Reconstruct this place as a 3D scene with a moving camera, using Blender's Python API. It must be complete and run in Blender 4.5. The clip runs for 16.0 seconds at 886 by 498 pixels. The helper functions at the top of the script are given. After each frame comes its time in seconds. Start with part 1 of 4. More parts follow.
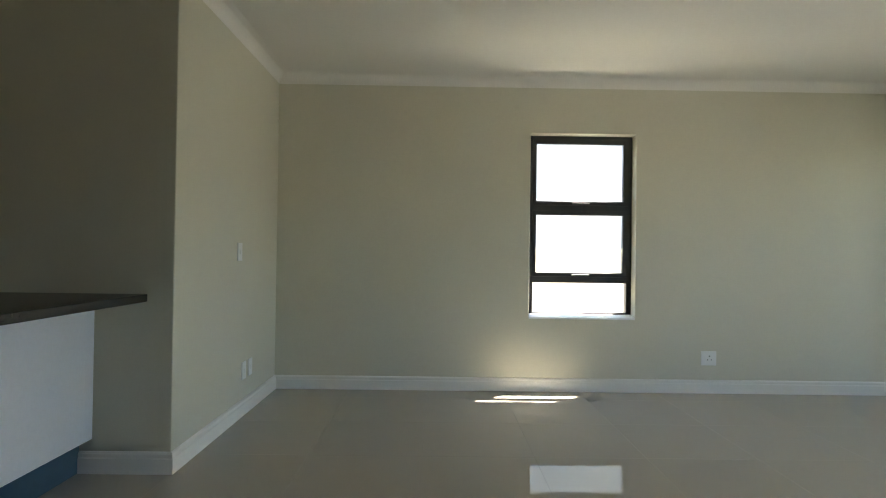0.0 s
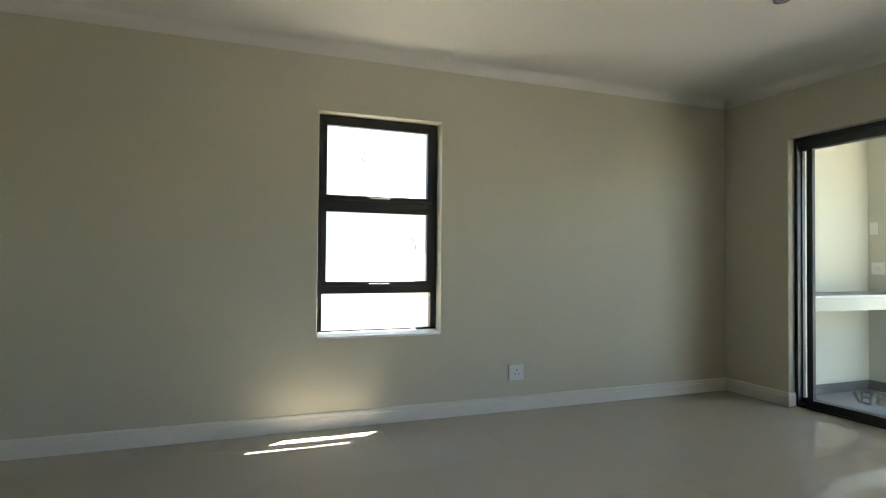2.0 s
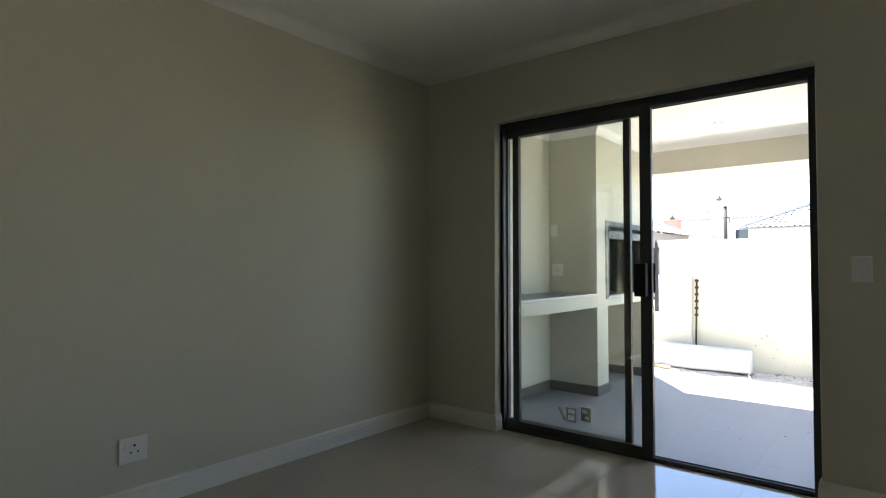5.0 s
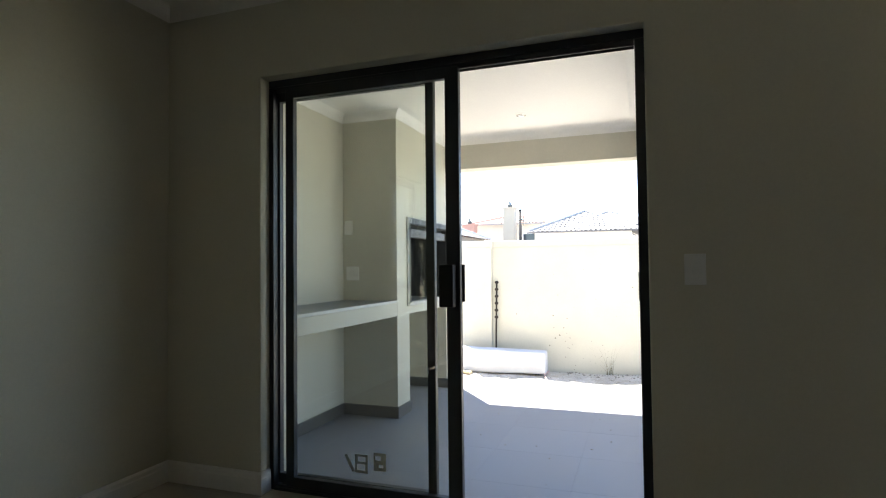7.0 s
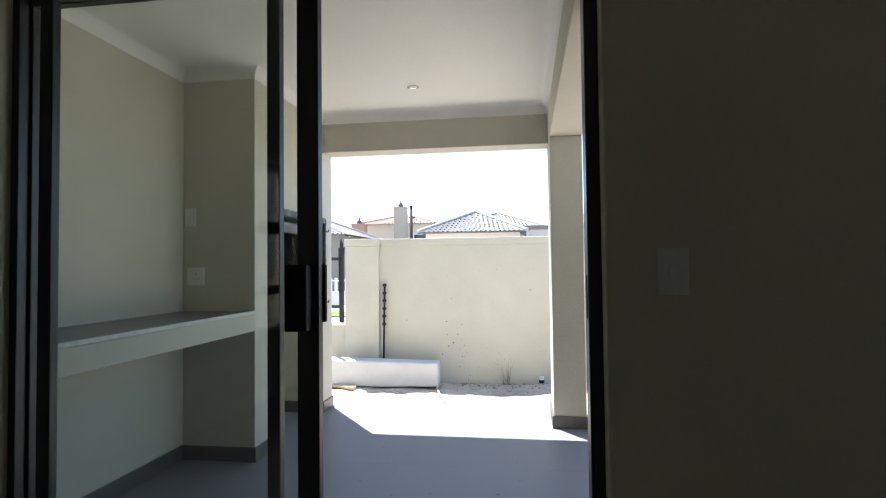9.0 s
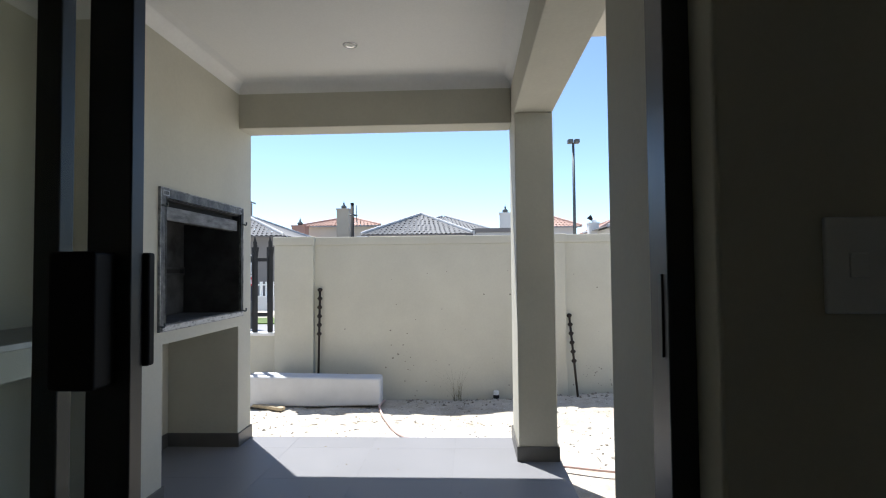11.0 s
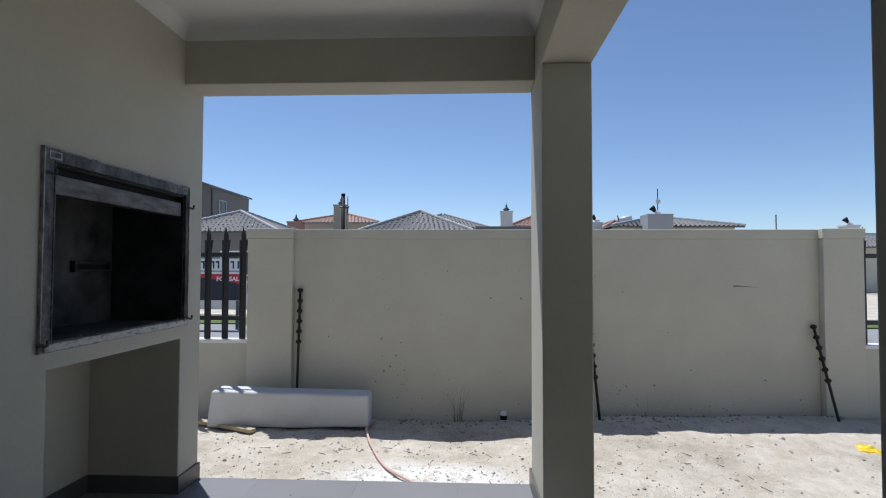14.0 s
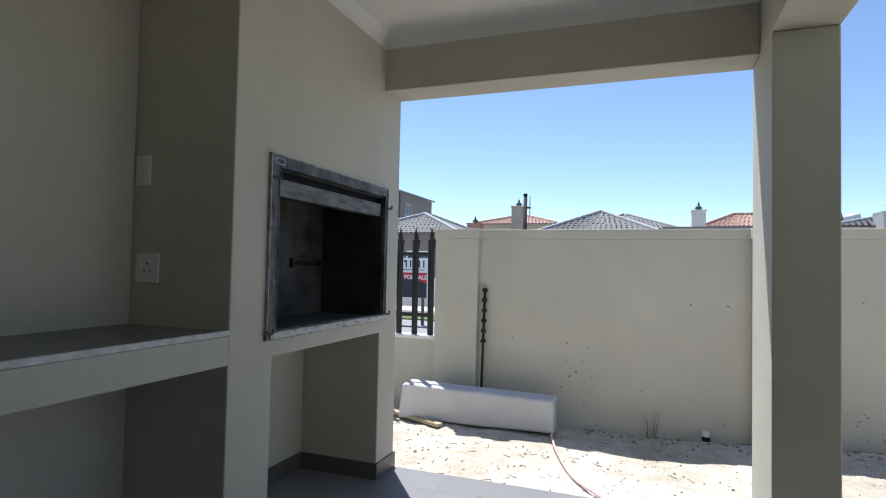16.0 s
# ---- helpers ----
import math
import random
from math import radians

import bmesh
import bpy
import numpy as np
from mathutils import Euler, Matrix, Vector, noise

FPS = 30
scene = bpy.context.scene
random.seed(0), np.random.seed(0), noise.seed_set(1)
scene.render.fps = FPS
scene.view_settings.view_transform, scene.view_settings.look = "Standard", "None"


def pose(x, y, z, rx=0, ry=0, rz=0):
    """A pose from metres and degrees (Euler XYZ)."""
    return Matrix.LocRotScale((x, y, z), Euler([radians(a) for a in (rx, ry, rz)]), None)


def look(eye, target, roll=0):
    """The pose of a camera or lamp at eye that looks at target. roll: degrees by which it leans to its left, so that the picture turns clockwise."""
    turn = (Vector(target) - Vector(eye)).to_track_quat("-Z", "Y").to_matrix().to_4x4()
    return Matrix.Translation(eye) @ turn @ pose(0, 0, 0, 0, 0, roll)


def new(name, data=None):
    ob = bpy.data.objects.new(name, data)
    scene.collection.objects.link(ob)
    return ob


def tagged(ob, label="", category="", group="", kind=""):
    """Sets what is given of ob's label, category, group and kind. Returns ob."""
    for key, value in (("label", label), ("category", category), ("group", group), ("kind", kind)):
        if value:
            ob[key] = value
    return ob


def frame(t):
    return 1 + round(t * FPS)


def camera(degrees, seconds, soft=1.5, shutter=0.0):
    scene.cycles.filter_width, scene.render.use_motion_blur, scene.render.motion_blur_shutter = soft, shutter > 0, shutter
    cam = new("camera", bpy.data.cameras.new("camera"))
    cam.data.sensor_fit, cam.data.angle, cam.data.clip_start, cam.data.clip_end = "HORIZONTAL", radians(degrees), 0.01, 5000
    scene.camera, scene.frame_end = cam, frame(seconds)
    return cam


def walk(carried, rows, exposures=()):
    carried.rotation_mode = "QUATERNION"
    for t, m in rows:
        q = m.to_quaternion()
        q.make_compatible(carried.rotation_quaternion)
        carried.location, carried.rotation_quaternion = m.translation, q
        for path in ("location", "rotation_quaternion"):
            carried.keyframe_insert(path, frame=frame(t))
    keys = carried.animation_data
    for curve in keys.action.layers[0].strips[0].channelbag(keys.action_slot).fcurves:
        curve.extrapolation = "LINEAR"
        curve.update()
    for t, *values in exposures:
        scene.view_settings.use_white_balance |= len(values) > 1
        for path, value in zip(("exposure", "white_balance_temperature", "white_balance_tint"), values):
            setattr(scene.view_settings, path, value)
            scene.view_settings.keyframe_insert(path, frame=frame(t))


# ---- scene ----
cam = camera(76.60, 16.0, 1.1)
PATH = [
    (0, (0.308, 0.131, 1.118), (0.328, 2.131, 1.137), 0.79),
    (0.5, (0.352, 0.344, 1.123), (0.441, 2.341, 1.146), 0.76),
    (1, (0.413, 0.544, 1.129), (0.680, 2.526, 1.160), 0.72),
    (1.5, (0.468, 0.736, 1.132), (0.977, 2.670, 1.169), 0.61),
    (2, (0.521, 0.961, 1.132), (1.231, 2.831, 1.172), 0.51),
    (2.5, (0.632, 1.152, 1.133), (1.495, 2.956, 1.178), 0.43),
    (3, (0.769, 1.296, 1.134), (1.791, 3.015, 1.182), 0.35),
    (3.5, (0.931, 1.460, 1.139), (2.092, 3.088, 1.189), 0.26),
    (4, (1.074, 1.657, 1.144), (2.374, 3.176, 1.196), 0.19),
    (6.5, (2.070, 2.277, 1.144), (3.897, 3.090, 1.203), -0.48),
    (7, (2.275, 2.318, 1.142), (4.160, 2.985, 1.204), -0.61),
    (7.5, (2.501, 2.349, 1.144), (4.419, 2.910, 1.207), -0.52),
    (8, (2.711, 2.425, 1.146), (4.654, 2.896, 1.208), -0.54),
    (8.5, (2.924, 2.490, 1.142), (4.888, 2.863, 1.204), -0.48),
    (9, (3.145, 2.499, 1.141), (5.123, 2.790, 1.202), -0.63),
    (9.5, (3.349, 2.519, 1.140), (5.336, 2.744, 1.200), -0.65),
    (10, (3.551, 2.568, 1.137), (5.543, 2.740, 1.200), -0.60),
    (12.5, (4.488, 2.618, 1.098), (6.487, 2.650, 1.170), -0.26),
    (13, (4.660, 2.604, 1.123), (6.659, 2.628, 1.189), -0.09),
    (13.5, (4.783, 2.621, 1.122), (6.781, 2.657, 1.190), -0.02),
    (14, (4.858, 2.669, 1.121), (6.854, 2.760, 1.190), 0.17),
    (14.5, (4.899, 2.707, 1.121), (6.886, 2.918, 1.191), 0.49),
    (15, (4.920, 2.739, 1.120), (6.881, 3.127, 1.189), 0.80),
    (15.5, (4.938, 2.758, 1.119), (6.862, 3.301, 1.187), 1.01),
    (16, (4.963, 2.780, 1.115), (6.836, 3.479, 1.181), 1.22),
]
EXPOSURES = [(0.0, 4.32, 6900, 9), (2.0, 4.08, 6900, 9), (4.0, 3.35, 6880, 10), (7.0, 2.75, 6780, 11), (9.0, 1.88, 6600, 10), (10.0, 1.42, 6450, 10), (12.5, 0.35, 6350, 11), (13.5, 0.05, 6200, 11), (14.5, -0.08, 6180, 11), (15.5, 0.2, 6250, 11), (16.0, 0.6, 6330, 11)]
walk(cam, [(t, look(eye, target, roll)) for t, eye, target, roll in PATH], EXPOSURES)

# ---- light: clear midday sky, high sun from the street side ----
SUN_EL, SUN_AZ = 66.5, 37.3  # elevation; bearing of the sun from +x towards +y
world = bpy.data.worlds.new("sky")
scene.world = world
world.use_nodes = True
wn = world.node_tree.nodes
sky = wn.new("ShaderNodeTexSky")
sky.sky_type, sky.sun_disc = "NISHITA", False
sky.sun_elevation, sky.sun_rotation = radians(SUN_EL), radians(90 - SUN_AZ)
sky.altitude = 1800.0
sky.air_density, sky.dust_density, sky.ozone_density = 1.0, 0.6, 3.0
wn["Background"].inputs["Strength"].default_value = 0.125
world.node_tree.links.new(sky.outputs["Color"], wn["Background"].inputs["Color"])
sun = new("sun", bpy.data.lights.new("sun", "SUN"))
sun.data.energy, sun.data.angle, sun.data.color = 5.0, radians(0.5), (1.0, 0.98, 0.945)
ce = math.cos(radians(SUN_EL))
sun.matrix_world = look((20 * ce * math.cos(radians(SUN_AZ)), 20 * ce * math.sin(radians(SUN_AZ)), 20 * math.sin(radians(SUN_EL))), (0, 0, 0))



# ---- materials ----
def material(name, color, rough=0.6, metal=0.0, spec=0.5):
    m = bpy.data.materials.new(name)
    m.use_nodes = True
    b = m.node_tree.nodes["Principled BSDF"]
    b.inputs["Base Color"].default_value = (*color, 1)
    b.inputs["Roughness"].default_value = rough
    b.inputs["Metallic"].default_value = metal
    b.inputs["Specular IOR Level"].default_value = spec
    return m


def noise_node(m, scale, detail=4.0, rough=0.55, stretch=(1, 1, 1)):
    n, l = m.node_tree.nodes, m.node_tree.links
    geo, mp, tex = n.new("ShaderNodeNewGeometry"), n.new("ShaderNodeMapping"), n.new("ShaderNodeTexNoise")
    mp.inputs["Scale"].default_value = stretch
    tex.inputs["Scale"].default_value, tex.inputs["Detail"].default_value, tex.inputs["Roughness"].default_value = scale, detail, rough
    l.new(geo.outputs["Position"], mp.inputs["Vector"])
    l.new(mp.outputs["Vector"], tex.inputs["Vector"])
    return tex.outputs["Fac"]


def ramp(m, fac, stops):
    r = m.node_tree.nodes.new("ShaderNodeValToRGB")
    e = r.color_ramp.elements
    while len(e) < len(stops):
        e.new(0.5)
    for el, (p, c) in zip(e, stops):
        el.position, el.color = p, (*c, 1)
    m.node_tree.links.new(fac, r.inputs["Fac"])
    return r.outputs["Color"]


def blend(m, fac, a, b, mode="MIX"):
    x = m.node_tree.nodes.new("ShaderNodeMix")
    x.data_type, x.blend_type = "RGBA", mode
    l = m.node_tree.links
    if isinstance(fac, (int, float)):
        x.inputs[0].default_value = fac
    else:
        l.new(fac, x.inputs[0])
    for sock, v in ((x.inputs[6], a), (x.inputs[7], b)):
        if isinstance(v, tuple):
            sock.default_value = (*v, 1)
        else:
            l.new(v, sock)
    return x.outputs[2]


def set_color(m, out):
    m.node_tree.links.new(out, m.node_tree.nodes["Principled BSDF"].inputs["Base Color"])


def set_rough(m, fac, lo, hi):
    r = m.node_tree.nodes.new("ShaderNodeMapRange")
    r.inputs["To Min"].default_value, r.inputs["To Max"].default_value = lo, hi
    m.node_tree.links.new(fac, r.inputs["Value"])
    m.node_tree.links.new(r.outputs["Result"], m.node_tree.nodes["Principled BSDF"].inputs["Roughness"])


def bump(m, fac, strength, dist):
    b = m.node_tree.nodes.new("ShaderNodeBump")
    b.inputs["Strength"].default_value, b.inputs["Distance"].default_value = strength, dist
    m.node_tree.links.new(fac, b.inputs["Height"])
    m.node_tree.links.new(b.outputs["Normal"], m.node_tree.nodes["Principled BSDF"].inputs["Normal"])


def mottled(name, base, spread=0.06, scale=1.3, grain=60.0, rough=0.6, bump_s=0.15, bump_d=0.002, metal=0.0, spec=0.5, stretch=(1, 1, 1)):
    """A surface with broad uneven tone, fine grain and fine relief."""
    m = material(name, base, rough, metal, spec)
    dark, light = tuple(c * (1 - spread) for c in base), tuple(min(1, c * (1 + spread)) for c in base)
    broad, fine = noise_node(m, scale, 5, 0.6, stretch), noise_node(m, grain, 3, 0.6, stretch)
    c = ramp(m, broad, [(0.3, dark), (0.7, light)])
    set_color(m, blend(m, fine, c, blend(m, 1.0, c, (0.9, 0.9, 0.9), "MULTIPLY")))
    set_rough(m, broad, rough * 0.9, min(1, rough * 1.1))
    bump(m, fine, bump_s, bump_d)
    return m


def smeared(name):
    """Bare steel rubbed with soot and plaster: streaks, smears and pale scratches."""
    m = material(name, (0.2, 0.2, 0.2), 0.5, 0.0, 0.35)
    a, s, g = noise_node(m, 6, 9, 0.75), noise_node(m, 14, 6, 0.75, (5, 5, 1)), noise_node(m, 90, 3, 0.7)
    c = ramp(m, a, [(0.40, (0.02, 0.02, 0.02)), (0.48, (0.075, 0.075, 0.075)), (0.56, (0.15, 0.15, 0.148)), (0.66, (0.34, 0.34, 0.33))])
    c = blend(m, 0.14, c, ramp(m, s, [(0.42, (0.03, 0.03, 0.03)), (0.60, (0.40, 0.40, 0.39))]))
    set_color(m, blend(m, g, c, blend(m, 1.0, c, (0.7, 0.7, 0.7), "MULTIPLY")))
    set_rough(m, a, 0.35, 0.75)
    bump(m, g, 0.2, 0.001)
    return m


def chipped(name):
    """White coating knocked off in places, dark metal showing through."""
    m = material(name, (0.6, 0.6, 0.6), 0.7)
    chips, fine = noise_node(m, 30, 7, 0.75, (0.5, 1, 1.6)), noise_node(m, 120, 3, 0.7)
    set_color(m, ramp(m, chips, [(0.36, (0.05, 0.05, 0.05)), (0.42, (0.34, 0.34, 0.33)), (0.50, (0.56, 0.56, 0.545)), (0.75, (0.66, 0.66, 0.64))]))
    bump(m, fine, 0.4, 0.002)
    return m


EDGE = chipped("chipped_white_edge")
TILE_TRIM = mottled("pale_edge_trim", (0.64, 0.64, 0.62), 0.25, 30, 90, 0.6, 0.3, 0.002)
PAINT = mottled("greige_wall_paint", (0.635, 0.603, 0.475), 0.03, 0.9, 90, 0.62, 0.12, 0.0015)
PAINT_OUT = mottled("greige_outdoor_paint", (0.57, 0.55, 0.465), 0.06, 1.6, 45, 0.78, 0.4, 0.003)
INNER_WHITE = mottled("warm_white_ceiling_paint", (0.80, 0.775, 0.71), 0.02, 0.8, 80, 0.75, 0.06, 0.001)
WHITE = mottled("white_ceiling_paint", (0.87, 0.86, 0.83), 0.02, 0.8, 80, 0.7, 0.08, 0.001)
TRIM = mottled("white_trim_paint", (0.85, 0.845, 0.825), 0.03, 3.0, 40, 0.4, 0.05, 0.001)
ALU = mottled("charcoal_aluminium", (0.022, 0.024, 0.027), 0.15, 4, 200, 0.4, 0.1, 0.0005, 0.0, 0.5)
BLACK = material("black_plastic", (0.012, 0.012, 0.013), 0.6, 0.0, 0.2)
PLASTIC = material("white_plastic", (0.76, 0.76, 0.73), 0.3)
# flat black that paints the shade inside holes and slots
HOLE_SHADE = material("hole_shade_black", (0.01, 0.01, 0.01), 0.8)
CHROME = material("brushed_chrome", (0.7, 0.7, 0.7), 0.25, 1.0)
GRANITE = mottled("dark_granite", (0.02, 0.018, 0.017), 0.5, 60, 300, 0.25, 0.0, 0.0)
CABINET = mottled("white_melamine", (0.78, 0.78, 0.78), 0.02, 2, 60, 0.4, 0.03, 0.0005)
PLINTH = mottled("blue_film_plinth", (0.05, 0.10, 0.14), 0.2, 3, 40, 0.3)
STEEL = smeared("sooty_steel")
HOOD = mottled("ashy_grey_steel", (0.18, 0.18, 0.182), 0.6, 7, 60, 0.7, 0.2, 0.001, 0.1, stretch=(1, 1, 4))
LIP = mottled("pale_scratched_steel", (0.33, 0.33, 0.33), 0.75, 18, 90, 0.5, 0.3, 0.001, 0.3)
ASH = mottled("ash_grey_lining", (0.06, 0.06, 0.06), 0.85, 4, 30, 0.9, 0.3, 0.002)
SOOT = mottled("soot_black_lining", (0.035, 0.035, 0.036), 0.8, 5, 40, 0.85, 0.3, 0.003)
STYRO = mottled("pale_foam", (0.60, 0.61, 0.63), 0.05, 5, 150, 0.75, 0.3, 0.002)
RUST = mottled("dark_rusty_iron", (0.035, 0.026, 0.02), 0.4, 20, 120, 0.75, 0.4, 0.002, 0.3)
FENCE = mottled("black_fence_paint", (0.02, 0.022, 0.026), 0.2, 8, 80, 0.5, 0.1, 0.001)
WOOD = mottled("weathered_pine", (0.46, 0.37, 0.24), 0.2, 4, 60, 0.75, 0.3, 0.002, stretch=(1, 8, 8))
HOSE = mottled("faded_red_hose", (0.64, 0.45, 0.41), 0.12, 9, 80, 0.55)
YELLOW = mottled("yellow_plastic_bag", (0.75, 0.55, 0.03), 0.1, 14, 60, 0.35)
COUNTER = mottled("grey_counter_tile", (0.16, 0.16, 0.165), 0.12, 5, 90, 0.35)
SKIRT = mottled("grey_skirting_tile", (0.115, 0.112, 0.105), 0.12, 5, 80, 0.4, 0.1, 0.001)
ROAD = mottled("pale_paved_road", (0.27, 0.27, 0.275), 0.15, 0.6, 40, 0.9, 0.3, 0.004)
GRASS = mottled("lawn", (0.09, 0.14, 0.03), 0.35, 2, 30, 0.9, 0.6, 0.02)
COWL = mottled("galvanised_cowl", (0.10, 0.11, 0.11), 0.3, 9, 40, 0.5, 0.1, 0.001, 0.6)
HOUSE_W = mottled("cream_house_plaster", (0.62, 0.58, 0.50), 0.05, 0.6, 20, 0.8)
TAN = mottled("tan_plaster", (0.40, 0.36, 0.29), 0.06, 0.6, 20, 0.8)
HOUSE_G = mottled("grey_house_plaster", (0.20, 0.19, 0.18), 0.06, 0.5, 20, 0.8)
NEIGHBOUR = mottled("pale_grey_house_plaster", (0.36, 0.368, 0.38), 0.04, 0.6, 20, 0.8)
NEXT_WALL = mottled("pale_plaster_next_door", (0.44, 0.425, 0.395), 0.04, 0.6, 20, 0.8)
HOUSE_D = mottled("charcoal_plaster_and_gutter_shade", (0.14, 0.135, 0.135), 0.06, 0.5, 20, 0.8)
HOUSE_B = mottled("white_house_plaster", (0.66, 0.65, 0.63), 0.03, 0.5, 20, 0.8)
SALMON = mottled("salmon_plaster", (0.55, 0.30, 0.22), 0.06, 0.6, 20, 0.8)
DARKGLASS = material("house_window_glass", (0.03, 0.04, 0.05), 0.08)
RED = material("red_sign_paint", (0.55, 0.02, 0.03), 0.45)
NAVY = material("navy_sign_paint", (0.012, 0.015, 0.035), 0.45)
SIGNWHITE = material("white_sign_paint", (0.8, 0.8, 0.8), 0.45)
INK = material("marker_ink", (0.04, 0.04, 0.05), 0.7)


def tile_material(name, base, spread, rough_lo, rough_hi, bump_s):
    m = material(name, base, rough_lo)
    n, l = m.node_tree.nodes, m.node_tree.links
    info = n.new("ShaderNodeObjectInfo")
    dark, light = tuple(c * (1 - spread) for c in base), tuple(c * (1 + spread) for c in base)
    per = ramp(m, info.outputs["Random"], [(0.0, dark), (1.0, light)])
    cloud = noise_node(m, 3.0, 6, 0.6)
    grain = noise_node(m, 120, 2)
    set_color(m, blend(m, 0.5, per, ramp(m, cloud, [(0.35, dark), (0.65, light)])))
    set_rough(m, cloud, rough_lo, rough_hi)
    bump(m, grain, bump_s, 0.0005)
    return m


FLOOR_TILE = tile_material("cream_porcelain", (0.43, 0.39, 0.325), 0.015, 0.014, 0.034, 0.008)
FLOOR_TILE.node_tree.nodes["Principled BSDF"].inputs["Specular IOR Level"].default_value = 0.36
PATIO_TILE = tile_material("grey_patio_tile", (0.205, 0.207, 0.220), 0.05, 0.38, 0.55, 0.12)
GROUT = mottled("grout", (0.40, 0.37, 0.32), 0.08, 5, 80, 0.8)
GROUT_OUT = mottled("grey_grout", (0.20, 0.20, 0.21), 0.08, 5, 80, 0.9)


def glass_material(name, tint):
    m = bpy.data.materials.new(name)
    m.use_nodes = True
    n, l = m.node_tree.nodes, m.node_tree.links
    n.remove(n["Principled BSDF"])
    tr, gl, mx, fr = n.new("ShaderNodeBsdfTransparent"), n.new("ShaderNodeBsdfGlossy"), n.new("ShaderNodeMixShader"), n.new("ShaderNodeLayerWeight")
    pw, ad = n.new("ShaderNodeMath"), n.new("ShaderNodeMath")
    pw.operation, ad.operation = "POWER", "MULTIPLY_ADD"
    pw.inputs[1].default_value, ad.inputs[1].default_value, ad.inputs[2].default_value = 5.0, 0.96, 0.035
    fr.inputs["Blend"].default_value = 0.5
    l.new(fr.outputs["Facing"], pw.inputs[0])
    l.new(pw.outputs[0], ad.inputs[0])
    tr.inputs["Color"].default_value = (*tint, 1)
    gl.inputs["Roughness"].default_value = 0.01
    l.new(ad.outputs[0], mx.inputs[0])
    l.new(tr.outputs[0], mx.inputs[1])
    l.new(gl.outputs[0], mx.inputs[2])
    l.new(mx.outputs[0], n["Material Output"].inputs["Surface"])
    return m


GLASS = glass_material("clear_glass", (0.95, 0.97, 0.96))
DOOR_GLASS = glass_material("faintly_tinted_door_glass", (0.93, 0.95, 0.94))


def sand_material():
    m = material("builders_sand", (0.5, 0.44, 0.36), 0.95)
    broad, mid, fine = noise_node(m, 1.6, 8, 0.68), noise_node(m, 9, 5, 0.65), noise_node(m, 90, 3, 0.7)
    c = ramp(m, broad, [(0.32, (0.44, 0.395, 0.33)), (0.5, (0.57, 0.52, 0.445)), (0.72, (0.68, 0.635, 0.56))])
    c = blend(m, ramp(m, mid, [(0.40, (0, 0, 0)), (0.66, (1, 1, 1))]), c, blend(m, 1.0, c, (0.82, 0.80, 0.76), "MULTIPLY"))
    n, l = m.node_tree.nodes, m.node_tree.links
    geo, off, dist, mr = n.new("ShaderNodeNewGeometry"), n.new("ShaderNodeVectorMath"), n.new("ShaderNodeVectorMath"), n.new("ShaderNodeMapRange")
    off.operation, off.inputs[1].default_value = "MULTIPLY_ADD", (1.6, 0.95, 0.0)
    off.inputs[2].default_value = (-8.88 * 1.6, -2.98 * 0.95, 0.0)
    dist.operation = "LENGTH"
    mr.inputs["From Min"].default_value, mr.inputs["From Max"].default_value = 0.82, 0.35
    l.new(geo.outputs["Position"], off.inputs[0])
    l.new(off.outputs["Vector"], dist.inputs[0])
    l.new(dist.outputs["Value"], mr.inputs["Value"])
    patch = n.new("ShaderNodeMath")
    patch.operation = "MULTIPLY"
    l.new(mr.outputs["Result"], patch.inputs[0])
    l.new(ramp(m, noise_node(m, 5, 8, 0.7), [(0.39, (0, 0, 0)), (0.48, (1, 1, 1))]), patch.inputs[1])
    c = blend(m, patch.outputs[0], c, (0.80, 0.79, 0.76))
    set_color(m, blend(m, ramp(m, fine, [(0.52, (0, 0, 0)), (0.74, (1, 1, 1))]), c, blend(m, 1.0, c, (0.6, 0.57, 0.54), "MULTIPLY")))
    bump(m, fine, 0.8, 0.012)
    return m


SAND = sand_material()


def roof_material(name, base, spread):
    m = material(name, base, 0.75)
    n = m.node_tree.nodes
    geo = n.new("ShaderNodeNewGeometry")
    per = ramp(m, geo.outputs["Random Per Island"], [(0.0, tuple(c * (1 - spread) for c in base)), (1.0, tuple(c * (1 + spread) for c in base))])
    set_color(m, blend(m, noise_node(m, 2.0), per, blend(m, 1.0, per, (0.75, 0.75, 0.75), "MULTIPLY")))
    return m


ROOF_GREY = roof_material("grey_roof_tile", (0.165, 0.168, 0.172), 0.06)
ROOF_RED = roof_material("terracotta_roof_tile", (0.40, 0.235, 0.18), 0.08)
RIDGE = mottled("pale_ridge_mortar", (0.42, 0.43, 0.44), 0.15, 3, 20, 0.8)
RIDGE_RED = mottled("pale_red_ridge_tile", (0.48, 0.31, 0.25), 0.15, 3, 20, 0.8)


# ---- mesh helpers ----
def part(name, bm, mat, parent=None, label=""):
    me = bpy.data.meshes.new(name)
    bm.normal_update()
    bm.to_mesh(me)
    bm.free()
    me.materials.append(mat)
    ob = new(name, me)
    if parent is not None:
        ob.parent = parent
        base = parent
        m = Matrix()
        while base is not None:
            m = base.matrix_basis if base.parent is None else m
            base = base.parent
        if parent.parent is None:
            ob.matrix_parent_inverse = m.inverted()
    if label:
        ob["label"] = label
    return ob


def thing(name, x, y, z, label, category, group="", kind=""):
    e = new(name)
    e.empty_display_size = 0.05
    e.matrix_basis = pose(x, y, z)
    return tagged(e, label, category, group, kind)


